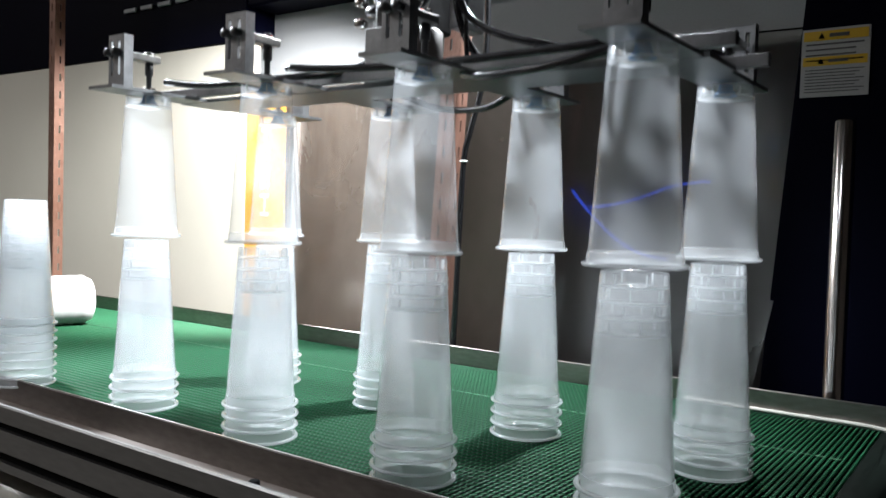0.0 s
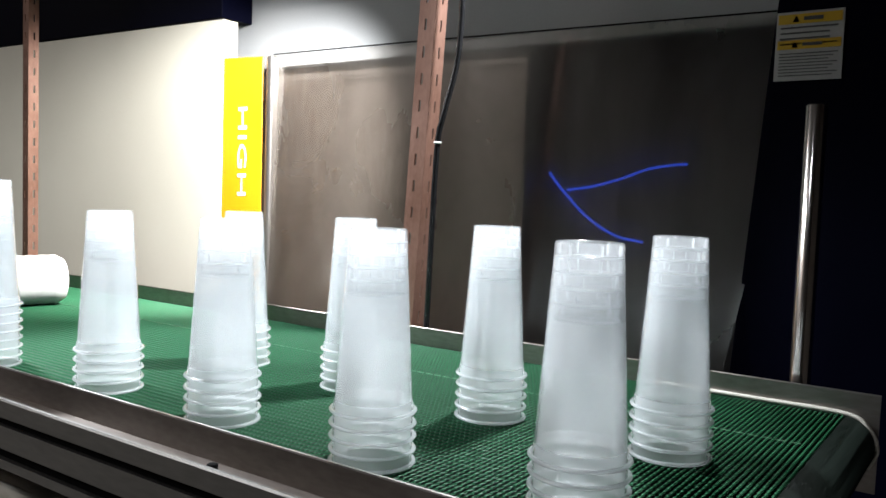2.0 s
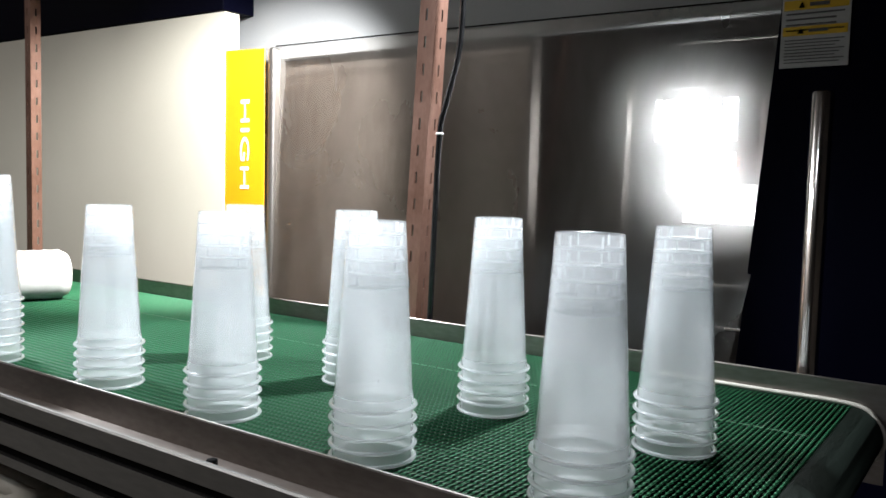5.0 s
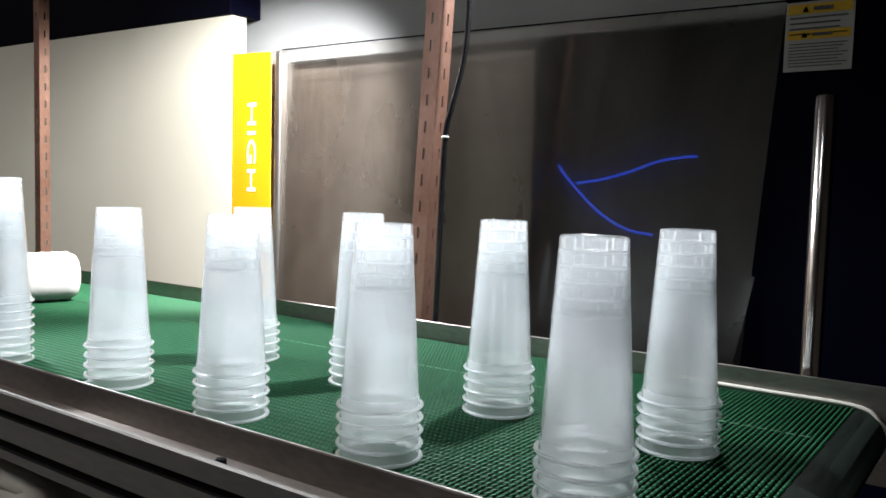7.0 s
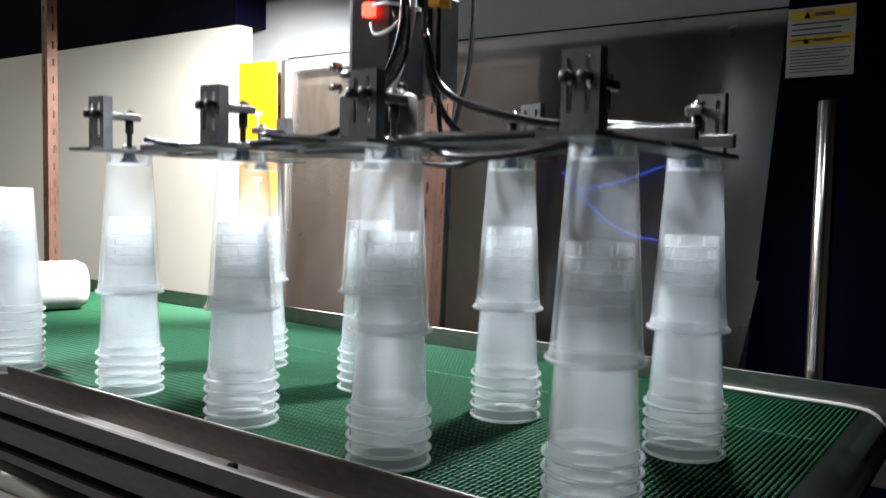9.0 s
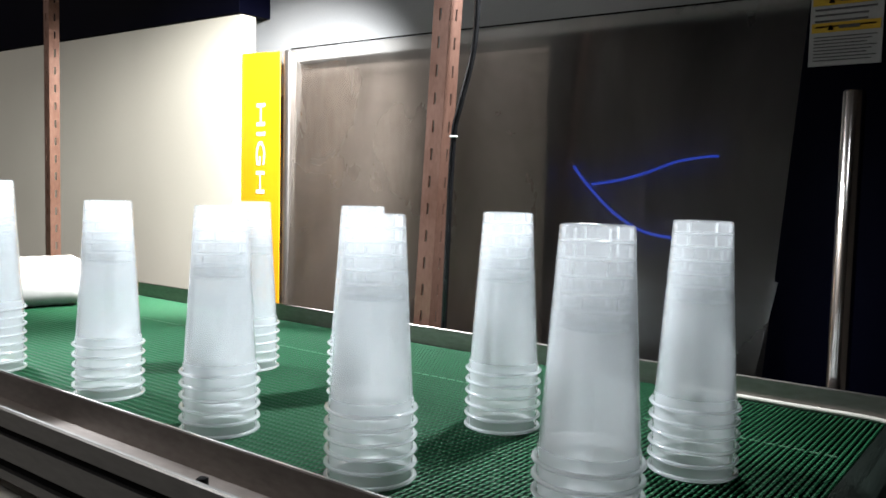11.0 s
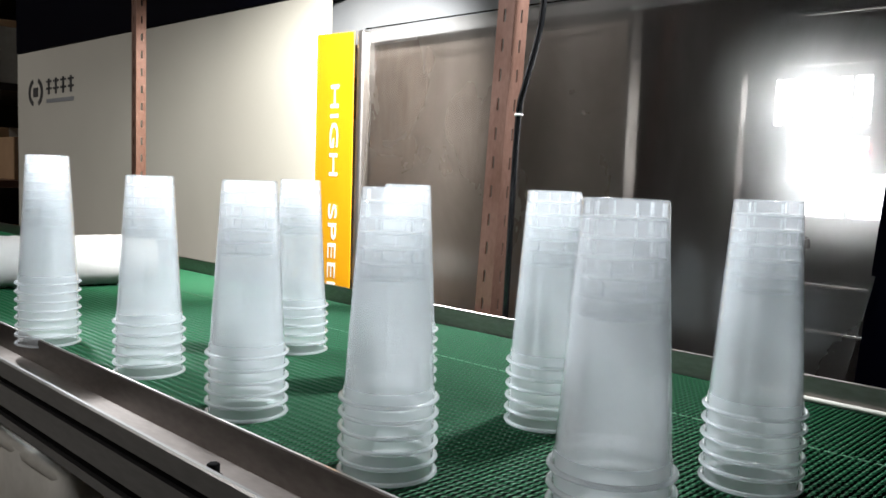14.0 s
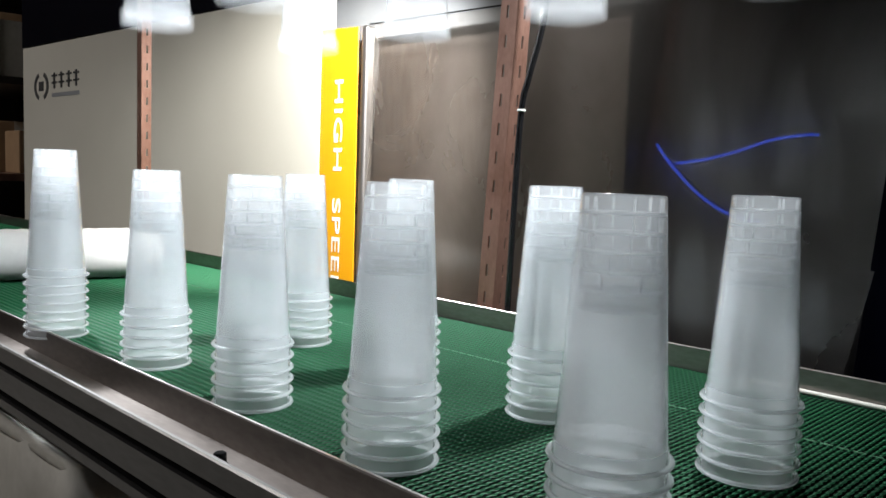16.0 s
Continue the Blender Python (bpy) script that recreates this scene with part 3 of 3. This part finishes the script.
# ---- slotted posts, pole and cable ----


def slotted_flange(bm, along, w, thick, z0, z1, pitch=0.05, slot=0.021, gap=0.005):
    """One leg of a slotted angle from the corner at 0: along 'x' goes to -x, along 'y' to +y."""
    def put(a0, a1, zz0, zz1):
        if along == "x":
            box(bm, -a1, -a0, 0, thick, zz0, zz1)
        else:
            box(bm, -thick, 0, a0, a1, zz0, zz1)
    lo, hi = w * 0.5 - gap / 2 + 0.002, w * 0.5 + gap / 2 + 0.002
    put(0.0 if along == "x" else thick, lo, z0, z1)
    put(hi, w, z0, z1)
    z = z0
    while z < z1 - pitch:
        put(lo, hi, z, z + pitch - slot)
        z += pitch


def slotted_post(x, y, z0, z1, w=0.037, lean=0.0):
    p = thing("slotted_post", "copper-coloured slotted steel angle post behind the belt", "post", pose(x, y, 0, 0, lean, 0), "slotted posts")
    for a, nm in (("x", "front_leg"), ("y", "side_leg")):
        bm = bmesh.new()
        slotted_flange(bm, a, w, 0.0025, z0, z1)
        part(nm, bm, M_POST, p)
    return p


slotted_post(0.054, 0.6, FLOOR + 0.002, 1.5, 0.037, 3.0)
slotted_post(-1.335, 0.6, FLOOR, 1.5, 0.03)
cable = thing("cable", "black cable tied to the slotted post", "cable")
c = bmesh.new()
tube(c, [(0.135, 0.618, 1.5), (0.132, 0.618, 0.75), (0.133, 0.618, 0.62), (0.128, 0.615, 0.52), (0.11, 0.606, 0.43), (0.0985, 0.603, 0.37), (0.092, 0.603, 0.2), (0.085, 0.605, 0.0), (0.07, 0.605, -0.3)], 0.0055, 10, 8)
part("sheath", c, M_HOSE, cable)
part("cable_tie", rod(bmesh.new(), 0.0072, (0.0988, 0.603, 0.371), (0.0988, 0.603, 0.375), 12), M_WHITE, cable, "white cable tie")
pole = thing("steel_pole", "polished steel pole standing behind the conveyor", "pole", pose(0.727, 0.712, FLOOR))
part("shaft", rod(bmesh.new(), 0.0155, (0, 0, 0.01), (0, 0, 0.433 - FLOOR), 28), M_CHROME, pole)
part("foot_plate", boxed(-0.05, 0.05, -0.05, 0.05, 0, 0.012, 0.002), M_DARK, pole)

# ---- cups ----
CUP_H, PITCH, GRID = 0.1855, 0.0132, 0.23
WALL = 0.0006


def make_cup():
    """An upside-down cup: the mouth is at z = 0, the foot on top."""
    cup = thing("plastic_cup", "milky translucent plastic cup, upside down, stacked over the belt", "cup", None, "cups")
    rb, rt = 0.0408, 0.0290
    outer = [(rb - 0.0012, 0.0125)]
    for k in range(1, 9):
        f = k / 8
        outer.append((rb - 0.0012 + (rt - rb + 0.0012) * f, 0.0125 + (CUP_H - 0.0015 - 0.0125) * f))
    outer += [(rt - 0.0004, CUP_H - 0.0004), (rt - 0.001, CUP_H), (rt - 0.0016, CUP_H - 0.0006)]
    inner = [(rt - 0.0018, CUP_H - 0.004), (rt - 0.0014, CUP_H - 0.0105)]
    part("wall", lathe(bmesh.new(), outer + inner, 56), M_CUP, cup)
    part("skirt", lathe(bmesh.new(), [(rb + 0.0006, 0.0012), (rb, 0.0045), (rb - 0.0004, 0.011), (rb - 0.0011, 0.0124)], 56), M_SKIRT, cup, "hazy band above the rim")
    base = bmesh.new()
    zb = CUP_H - 0.011
    rbz = rt + (rb - rt) * (0.0095 / 0.17) - WALL * 1.2
    lathe(base, [(0, zb + 0.0012), (0.012, zb + 0.0010), (0.0245, zb), (rbz, zb - 0.0012), (rbz, zb - 0.002)], 40)
    for k in range(6):
        a = 2 * math.pi * (k + 0.3) / 6
        box(base, 0.0245, 0.0276, -0.0004, 0.0004, zb, CUP_H - 0.002, 0, Matrix.Rotation(a, 4, "Z"))
    part("base", base, M_LIP, cup)
    lip = []
    for k in range(13):
        a = 2 * math.pi * k / 12
        lip.append((0.0425 + 0.0024 * math.cos(a), 0.0019 + 0.0019 * math.sin(a)))
    part("lip", lathe(bmesh.new(), lip, 56), M_LIP, cup, "rolled rim")
    return cup


GRID_AT = [(GRID * i, GRID * j) for j in (0, 1) for i in range(4)]
first = make_cup()
first.matrix_basis = pose(*GRID_AT[0], 0.001, 0, 0, 11)
rng = random.Random(4)


def cup_at(x, y, z):
    return copy_thing(first, pose(x, y, z, 0, 0, rng.uniform(0, 360)))


for n, (gx, gy) in enumerate(GRID_AT):
    for k in range(4):
        if n or k:
            cup_at(gx + rng.uniform(-0.0001, 0.0001) * k, gy + rng.uniform(-0.0001, 0.0001) * k, 0.001 + PITCH * k)
for k in range(8):
    cup_at(-0.252 + 0.0002 * k, -0.034, 0.001 + PITCH * k * 0.96)
PLACED = [[cup_at(gx, gy, 0.5) for gx, gy in GRID_AT] for cycle in range(3)]

# a film-wrapped sleeve of cups lying across the belt
sleeve = thing("cup_sleeve", "white film-wrapped sleeve of cups lying across the belt", "sleeve", pose(-0.775, 0.385, 0.057, 0, 0, 0))
sl = bmesh.new()
prof_s = [(0, 0.0), (0.03, 0.0), (0.041, 0.004), (0.0445, 0.013)]
for k in range(30):
    prof_s.append((0.0485 - 0.0012 * (k % 2) - 0.00004 * k, 0.02 + 0.0132 * k))
prof_s += [(0.043, 0.425), (0.03, 0.43), (0, 0.43)]
lathe(sl, [(r * 1.15, z) for r, z in prof_s], 40, Matrix.Rotation(radians(-13), 4, "Z") @ Matrix.Rotation(radians(90), 4, "X"))
part("wrap", sl, M_FILM, sleeve)

# ---- the robot's gripper; its origin is the plane of the cups' feet ----
gripper = thing("robot_gripper", "grey aluminium robot gripper with eight suction stations", "gripper", pose(0, 0, 0.6))
plate = bmesh.new()
PZ0, PZ1 = 0.002, 0.006
for i in range(4):
    part("cross_plate", boxed(GRID * i - 0.026, GRID * i + 0.026, -0.07, 0.3, PZ0, PZ1), M_ALU_DULL, gripper, "grey cross plate")
box(plate, -0.032, GRID * 3 + 0.032, 0.075, 0.155, PZ0 - 0.0005, PZ1 + 0.0005)
part("base_plate", plate, M_ALU_DULL, gripper, "grey cut-out base plate")
for y in (0.055, 0.163):
    part("long_bar", boxed(-0.06, GRID * 3 + 0.06, y, y + 0.01, PZ1, PZ1 + 0.013, 0.001), M_ALU_DULL, gripper)
for gx, gy in GRID_AT:
    s = -1 if gy == 0 else 1
    by = gy + s * 0.045
    br = bmesh.new()
    yo = by if s > 0 else by - 0.004
    for a0, a1 in ((-0.0155, -0.0105), (-0.0055, 0.0055), (0.0105, 0.0155)):
        box(br, gx + a0, gx + a1, yo, yo + 0.004, PZ1, 0.073)
    for z0, z1 in ((PZ1, 0.022), (0.046, 0.05), (0.066, 0.073)):
        box(br, gx - 0.0105, gx - 0.0055, yo, yo + 0.004, z0, z1)
        box(br, gx + 0.0055, gx + 0.0105, yo, yo + 0.004, z0, z1)
    # folded side cheek
    box(br, gx + 0.0155, gx + 0.0185, min(yo, yo - s * 0.009), max(yo + 0.004, yo + 0.004 - s * 0.009), PZ1, 0.073)
    bracket = part("bracket", br, M_ALU_DULL, gripper, "slotted upright bracket")
    for q in (-0.008, 0.008):
        part("bracket_bolt", rod(bmesh.new(), 0.0052, (gx + q, yo + 0.002 + s * 0.012, 0.05), (gx + q, yo + 0.002, 0.05), 12), M_BLACK, bracket, "black socket screw")
    part("arm", boxed(gx - 0.009, gx + 0.009, min(by - s * 0.004, gy - s * 0.012), max(by - s * 0.004, gy - s * 0.012), 0.045, 0.054, 0.001), M_ALU, gripper)
    st = bmesh.new()
    rod(st, 0.0035, (gx, gy, 0.012), (gx, gy, 0.06), 10)
    rod(st, 0.0055, (gx, gy, 0.028), (gx, gy, 0.045), 10)
    part("stem", st, M_BLACK, gripper)
    part("nut", rod(bmesh.new(), 0.0075, (gx, gy, 0.054), (gx, gy, 0.058), 6), M_CHROME, gripper)
    part("collar", rod(bmesh.new(), 0.009, (gx, gy, PZ1), (gx, gy, 0.012), 6), M_CHROME, gripper)
    part("suction_pad", lathe(bmesh.new(), [(0, PZ0), (0.007, PZ0), (0.008, -0.004), (0.0125, -0.0095), (0.012, -0.0102), (0, -0.0095)], 20), M_BLUE_RUBBER, gripper, "blue rubber suction pad").matrix_basis = pose(gx, gy, 0)
hoses = bmesh.new()
for pts in ([(0.02, 0.012, 0.02), (0.1, 0.02, 0.012), (0.23, 0.03, 0.013), (0.3, 0.06, 0.02), (0.34, 0.1, 0.05)],
            [(0.25, 0.012, 0.02), (0.33, 0.02, 0.014), (0.44, 0.03, 0.012), (0.55, 0.03, 0.012), (0.66, 0.03, 0.014)],
            [(0.42, 0.09, 0.02), (0.5, 0.08, 0.018), (0.6, 0.075, 0.016), (0.68, 0.1, 0.02), (0.7, 0.2, 0.025)],
            [(0.42, 0.1, 0.14), (0.45, 0.1, 0.07), (0.55, 0.12, 0.035), (0.64, 0.16, 0.03), (0.69, 0.215, 0.03)],
            [(0.41, 0.12, 0.2), (0.415, 0.12, 0.09), (0.44, 0.14, 0.03), (0.46, 0.21, 0.02)],
            [(0.48, 0.04, 0.0), (0.53, 0.02, -0.008), (0.6, 0.01, -0.006), (0.66, 0.01, 0.004)],
            [(0.02, 0.225, 0.02), (0.1, 0.2, 0.014), (0.22, 0.18, 0.018), (0.33, 0.15, 0.04)],
            [(0.24, 0.24, 0.02), (0.3, 0.25, 0.0), (0.38, 0.24, -0.004), (0.44, 0.235, 0.02)]):
    h = tube(bmesh.new(), pts, 0.0045, 10, 8)
    part("air_hose", h, M_HOSE, gripper, "black air hose")
# the robot's vertical arm
part("arm_column", boxed(0.318, 0.382, 0.095, 0.155, 0.21, 1.95, 0.003), M_ALU_DULL, gripper, "grey vertical robot arm")
part("column_rail", boxed(0.384, 0.396, 0.1, 0.15, 0.22, 1.95, 0.002), M_CHROME, gripper)
part("clamp_plate", boxed(0.284, 0.398, 0.08, 0.17, 0.193, 0.21, 0.002), M_BLACK, gripper, "black clamp plate")
part("wrist_body", boxed(0.302, 0.368, 0.09, 0.16, 0.07, 0.193, 0.005), M_BLACK, gripper, "dark wrist motor")
part("wrist_plate", boxed(0.292, 0.302, 0.1, 0.165, 0.06, 0.189, 0.002), M_ALU_DULL, gripper)
part("wrist_plate", boxed(0.39, 0.41, 0.12, 0.165, 0.07, 0.186, 0.002), M_ALU_DULL, gripper)
part("flange", boxed(0.3, 0.39, 0.08, 0.165, PZ1, 0.022, 0.002), M_ALU_DULL, gripper)
part("neck", rod(bmesh.new(), 0.028, (0.345, 0.125, 0.022), (0.345, 0.125, 0.075), 24), M_DARK, gripper)
part("status_lamp", boxed(0.33, 0.345, 0.08, 0.09, 0.16, 0.176, 0.002), M_LED, gripper, "glowing red status lamp")
part("knob", rod(bmesh.new(), 0.008, (0.285, 0.1, 0.098), (0.31, 0.1, 0.098), 12), M_BLACK, gripper)
part("valve", boxed(0.415, 0.432, 0.1, 0.125, 0.2, 0.26, 0.002), M_BLACK, gripper)
part("connector", boxed(0.413, 0.43, 0.098, 0.12, 0.165, 0.19, 0.002), M_YELLOW, gripper, "yellow connector")
for pts in ([(0.347, 0.077, 0.15), (0.36, 0.07, 0.135), (0.385, 0.07, 0.14), (0.4, 0.085, 0.165)], [(0.35, 0.077, 0.17), (0.38, 0.072, 0.168), (0.41, 0.09, 0.16)]):
    part("wire", tube(bmesh.new(), pts, 0.0016, 8, 6), M_WHITE, gripper, "white wire")
for pts in ([(0.38, 0.08, 0.16), (0.395, 0.075, 0.12), (0.37, 0.07, 0.085), (0.35, 0.075, 0.07)], [(0.4, 0.08, 0.17), (0.405, 0.07, 0.11), (0.38, 0.068, 0.075), (0.33, 0.08, 0.066)],
            [(0.42, 0.11, 0.2), (0.422, 0.108, 0.12), (0.425, 0.11, 0.03), (0.43, 0.13, 0.012)]):
    part("wire", tube(bmesh.new(), pts, 0.0028, 8, 6), M_HOSE, gripper, "black wire")

for o in gripper.children:
    if o.name.split(".")[0] in ("arm_column", "column_rail", "clamp_plate", "wrist_body", "wrist_plate", "neck", "status_lamp", "knob", "valve", "connector", "wire", "flange"):
        o.location.x += 0.012
part("wrist_bracket", boxed(0.318, 0.35, 0.07, 0.082, 0.006, 0.07, 0.001), M_ALU_DULL, gripper)
part("wrist_cable", tube(bmesh.new(), [(0.4, 0.085, 0.19), (0.41, 0.07, 0.14), (0.4, 0.065, 0.1), (0.375, 0.07, 0.075), (0.35, 0.075, 0.09)], 0.0032, 8, 6), M_HOSE, gripper, "black cable loop")
part("wrist_cable", tube(bmesh.new(), [(0.405, 0.1, 0.21), (0.415, 0.085, 0.15), (0.405, 0.075, 0.09), (0.385, 0.075, 0.062)], 0.0025, 8, 6), M_WHITE, gripper, "pale cable")
part("wrist_cable", tube(bmesh.new(), [(0.44, 0.12, 0.5), (0.438, 0.12, 0.35), (0.436, 0.118, 0.25)], 0.006, 8, 6), M_HOSE, gripper, "black cable")
part("wrist_cable", tube(bmesh.new(), [(0.425, 0.125, 0.6), (0.424, 0.122, 0.4), (0.43, 0.12, 0.26)], 0.004, 8, 6), M_WHITE, gripper, "pale cable")
part("cable_plug", boxed(0.424, 0.446, 0.105, 0.13, 0.26, 0.315, 0.003), M_BLUE_RUBBER, gripper, "blue cable plug")
for x, z in ((0.3, 0.105), (0.3, 0.08), (0.4, 0.075)):
    part("fitting", rod(bmesh.new(), 0.006, (x, 0.09, z), (x, 0.076, z), 10), M_CHROME, gripper)

beam = thing("robot_beam", "grey steel beam across the machine that carries the robot arm", "beam")
part("rail", boxed(0.412, 0.5, -0.3, YB, 1.93, 2.07, 0.004), M_ALU_DULL, beam)
part("guide", boxed(0.4085, 0.412, -0.28, 2.0, 1.96, 1.985, 0.001), M_CHROME, beam)
part("hanger", boxed(0.42, 0.49, -0.2, -0.12, 2.07, CEIL, 0.003), M_ALU_DULL, beam)
part("hanger", boxed(0.42, 0.49, 2.2, 2.28, 2.07, CEIL, 0.003), M_ALU_DULL, beam)

# ---- far rack, goods under the belt ----
rack = thing("storage_rack", "dark steel storage rack with cartons", "rack", pose(-4.4, 1.5, FLOOR))
for x in (-0.6, 0.55):
    for y in (-0.6, 0.6):
        part("upright", boxed(x, x + 0.05, y, y + 0.05, 0, 2.4, 0.003), M_DARK, rack)
for z in (0.25, 0.98, 1.5, 2.1):
    part("shelf", boxed(-0.62, 0.62, -0.62, 0.66, z, z + 0.04, 0.003), M_POST if z == 0.98 else M_DARK, rack)


part("back_panel", boxed(-0.62, 0.62, 0.64, 0.66, 0.0, 2.4), M_DARK, rack)
part("side_panel", boxed(-0.64, -0.62, -0.62, 0.66, 0.0, 2.4), M_DARK, rack)


def carton(name, label, x, y, z, sx, sy, sz, material):
    c = thing(name, label, "box", pose(x, y, z, 0, 0, rng.uniform(-4, 4)))
    part("body", boxed(-sx / 2, sx / 2, -sy / 2, sy / 2, 0, sz, 0.006), material, c)
    part("tape", boxed(-sx / 2 - 0.001, sx / 2 + 0.001, -0.025, 0.025, sz * 0.8, sz + 0.001), M_SACK, c)
    return c


for x, y, z, sx, sy, sz in ((-4.6, 1.2, 0.29, 0.45, 0.4, 0.42), (-4.1, 1.15, 0.29, 0.4, 0.4, 0.35), (-4.5, 1.2, 1.02, 0.5, 0.4, 0.3), (-4.05, 1.3, 1.02, 0.3, 0.4, 0.24), (-4.5, 1.3, 1.54, 0.6, 0.4, 0.4)):
    carton("carton", "brown cardboard carton on the rack", x, y, z + FLOOR, sx, sy, sz, M_CARD)
carton("white_carton", "pale carton on the rack", -3.98, 1.15, 1.54 + FLOOR, 0.34, 0.35, 0.3, M_SACK)
sack = thing("sack", "pale plastic sack standing on the floor under the conveyor", "sack", pose(-0.36, 0.12, FLOOR))
sk = boxed(-0.3, 0.3, -0.2, 0.2, 0.0, 0.7)
bmesh.ops.subdivide_edges(sk, edges=list(sk.edges), cuts=9, use_grid_fill=True)
for v in sk.verts:
    f = 1 + 0.05 * math.sin(v.co.z * 5)
    v.co = Vector((v.co.x * f, v.co.y * f, v.co.z)) + Vector((noise.noise(v.co * 9), noise.noise(v.co * 9 + Vector((5, 1, 2))), noise.noise(v.co * 7) * 0.5)) * (0.022 if v.co.z > 0.02 else 0)
for f in sk.faces:
    f.smooth = True
part("bag", sk, M_SACK, sack)
part("fold", tube(bmesh.new(), [(-0.28, -0.19, 0.69), (-0.1, -0.2, 0.7), (0.1, -0.19, 0.695), (0.29, -0.18, 0.69)], 0.012, 8, 6), M_SACK, sack)
carton("carton", "brown cardboard carton standing under the conveyor", 0.25, 0.15, FLOOR, 0.36, 0.36, 0.66, M_CARD)
table = thing("mould_table", "dark steel table behind the machine", "table", pose(0, 0, FLOOR))
part("top", boxed(-1.75, 0.8, 1.42, 1.82, 0.6, 0.65, 0.003), M_DARK, table)
for x in (-1.7, 0.7):
    for y in (1.44, 1.74):
        part("leg", boxed(x, x + 0.05, y, y + 0.05, 0, 0.6), M_DARK, table)

# ---- what moves ----
def motions():
    top = CUP_H
    down1 = [(0.0, 0.23), (0.2, 0.199), (0.5, 0.1525), (1.0, 0.069), (1.2, 0.0545), (1.3, 0.0528 + 0.001)]
    down2 = [(7.0, 1.38), (7.3, 0.95), (7.5, 0.514), (7.6, 0.41), (7.7, 0.351), (7.8, 0.326), (8.0, 0.297), (8.2, 0.263), (8.5, 0.219), (8.8, 0.175), (9.3, 0.085), (9.6, 0.067)]
    down3 = [(15.4, 1.38), (15.7, 0.95), (15.9, 0.57), (16.0, 0.438)]
    rest = -0.199  # mouths on the table behind the machine
    back = 1.5
    for n, (gx, gy) in enumerate(GRID_AT):
        a, b, c = (PLACED[k][n] for k in range(3))
        walk(a, [(t, pose(gx, gy, z)) for t, z in down1] + [(16.0, pose(gx, gy, down1[-1][1]))])
        walk(b, [(0.0, pose(gx, gy + back, rest)), (4.2, pose(gx, gy + back, rest)), (5.2, pose(gx, gy + back, 1.38)), (6.4, pose(gx, gy, 1.38))]
             + [(t, pose(gx, gy, z)) for t, z in down2] + [(16.0, pose(gx, gy, down2[-1][1]))])
        walk(c, [(0.0, pose(gx - 0.95, gy + back, rest)), (6.0, pose(gx - 0.95, gy + back, rest)), (9.0, pose(gx, gy + back, rest)), (12.6, pose(gx, gy + back, rest)), (13.6, pose(gx, gy + back, 1.38)), (14.8, pose(gx, gy, 1.38))]
             + [(t, pose(gx, gy, z)) for t, z in down3])

    def hand_over(z, t0, t1, t2, t3, t4):
        """Up from the stacks at t0, to the table and back above the belt at t4."""
        return [(t0, pose(0, 0, z)), (t0 + 0.08, pose(0, 0, z + 0.02)), (t0 + 0.18, pose(0, 0, z + 0.2)), (t0 + 0.28, pose(0, 0, z + 0.5)), (t0 + 0.6, pose(0, 0, 1.38 + top)),
                (t1, pose(0, back, 1.38 + top)), (t2, pose(0, back, rest + top)), (t2 + 0.2, pose(0, back, rest + top)), (t3, pose(0, back, 1.38 + top)), (t4, pose(0, 0, 1.38 + top))]
    z1, z2 = down1[-1][1] + top, down2[-1][1] + top
    walk(gripper, [(t, pose(0, 0, z + top)) for t, z in down1] + hand_over(z1, 1.43, 3.0, 4.0, 5.2, 6.4) + [(t, pose(0, 0, z + top)) for t, z in down2]
         + hand_over(z2, 9.85, 11.4, 12.4, 13.6, 14.8) + [(t, pose(0, 0, z + top)) for t, z in down3])
    shut, wide = pose(0, 0, 0), pose(0.72, 0, 0)
    walk(platen, [(0.0, shut), (3.0, shut), (3.45, wide), (6.0, wide), (6.5, shut), (11.45, shut), (11.85, wide), (14.4, wide), (14.95, shut), (16.0, shut)])


motions()
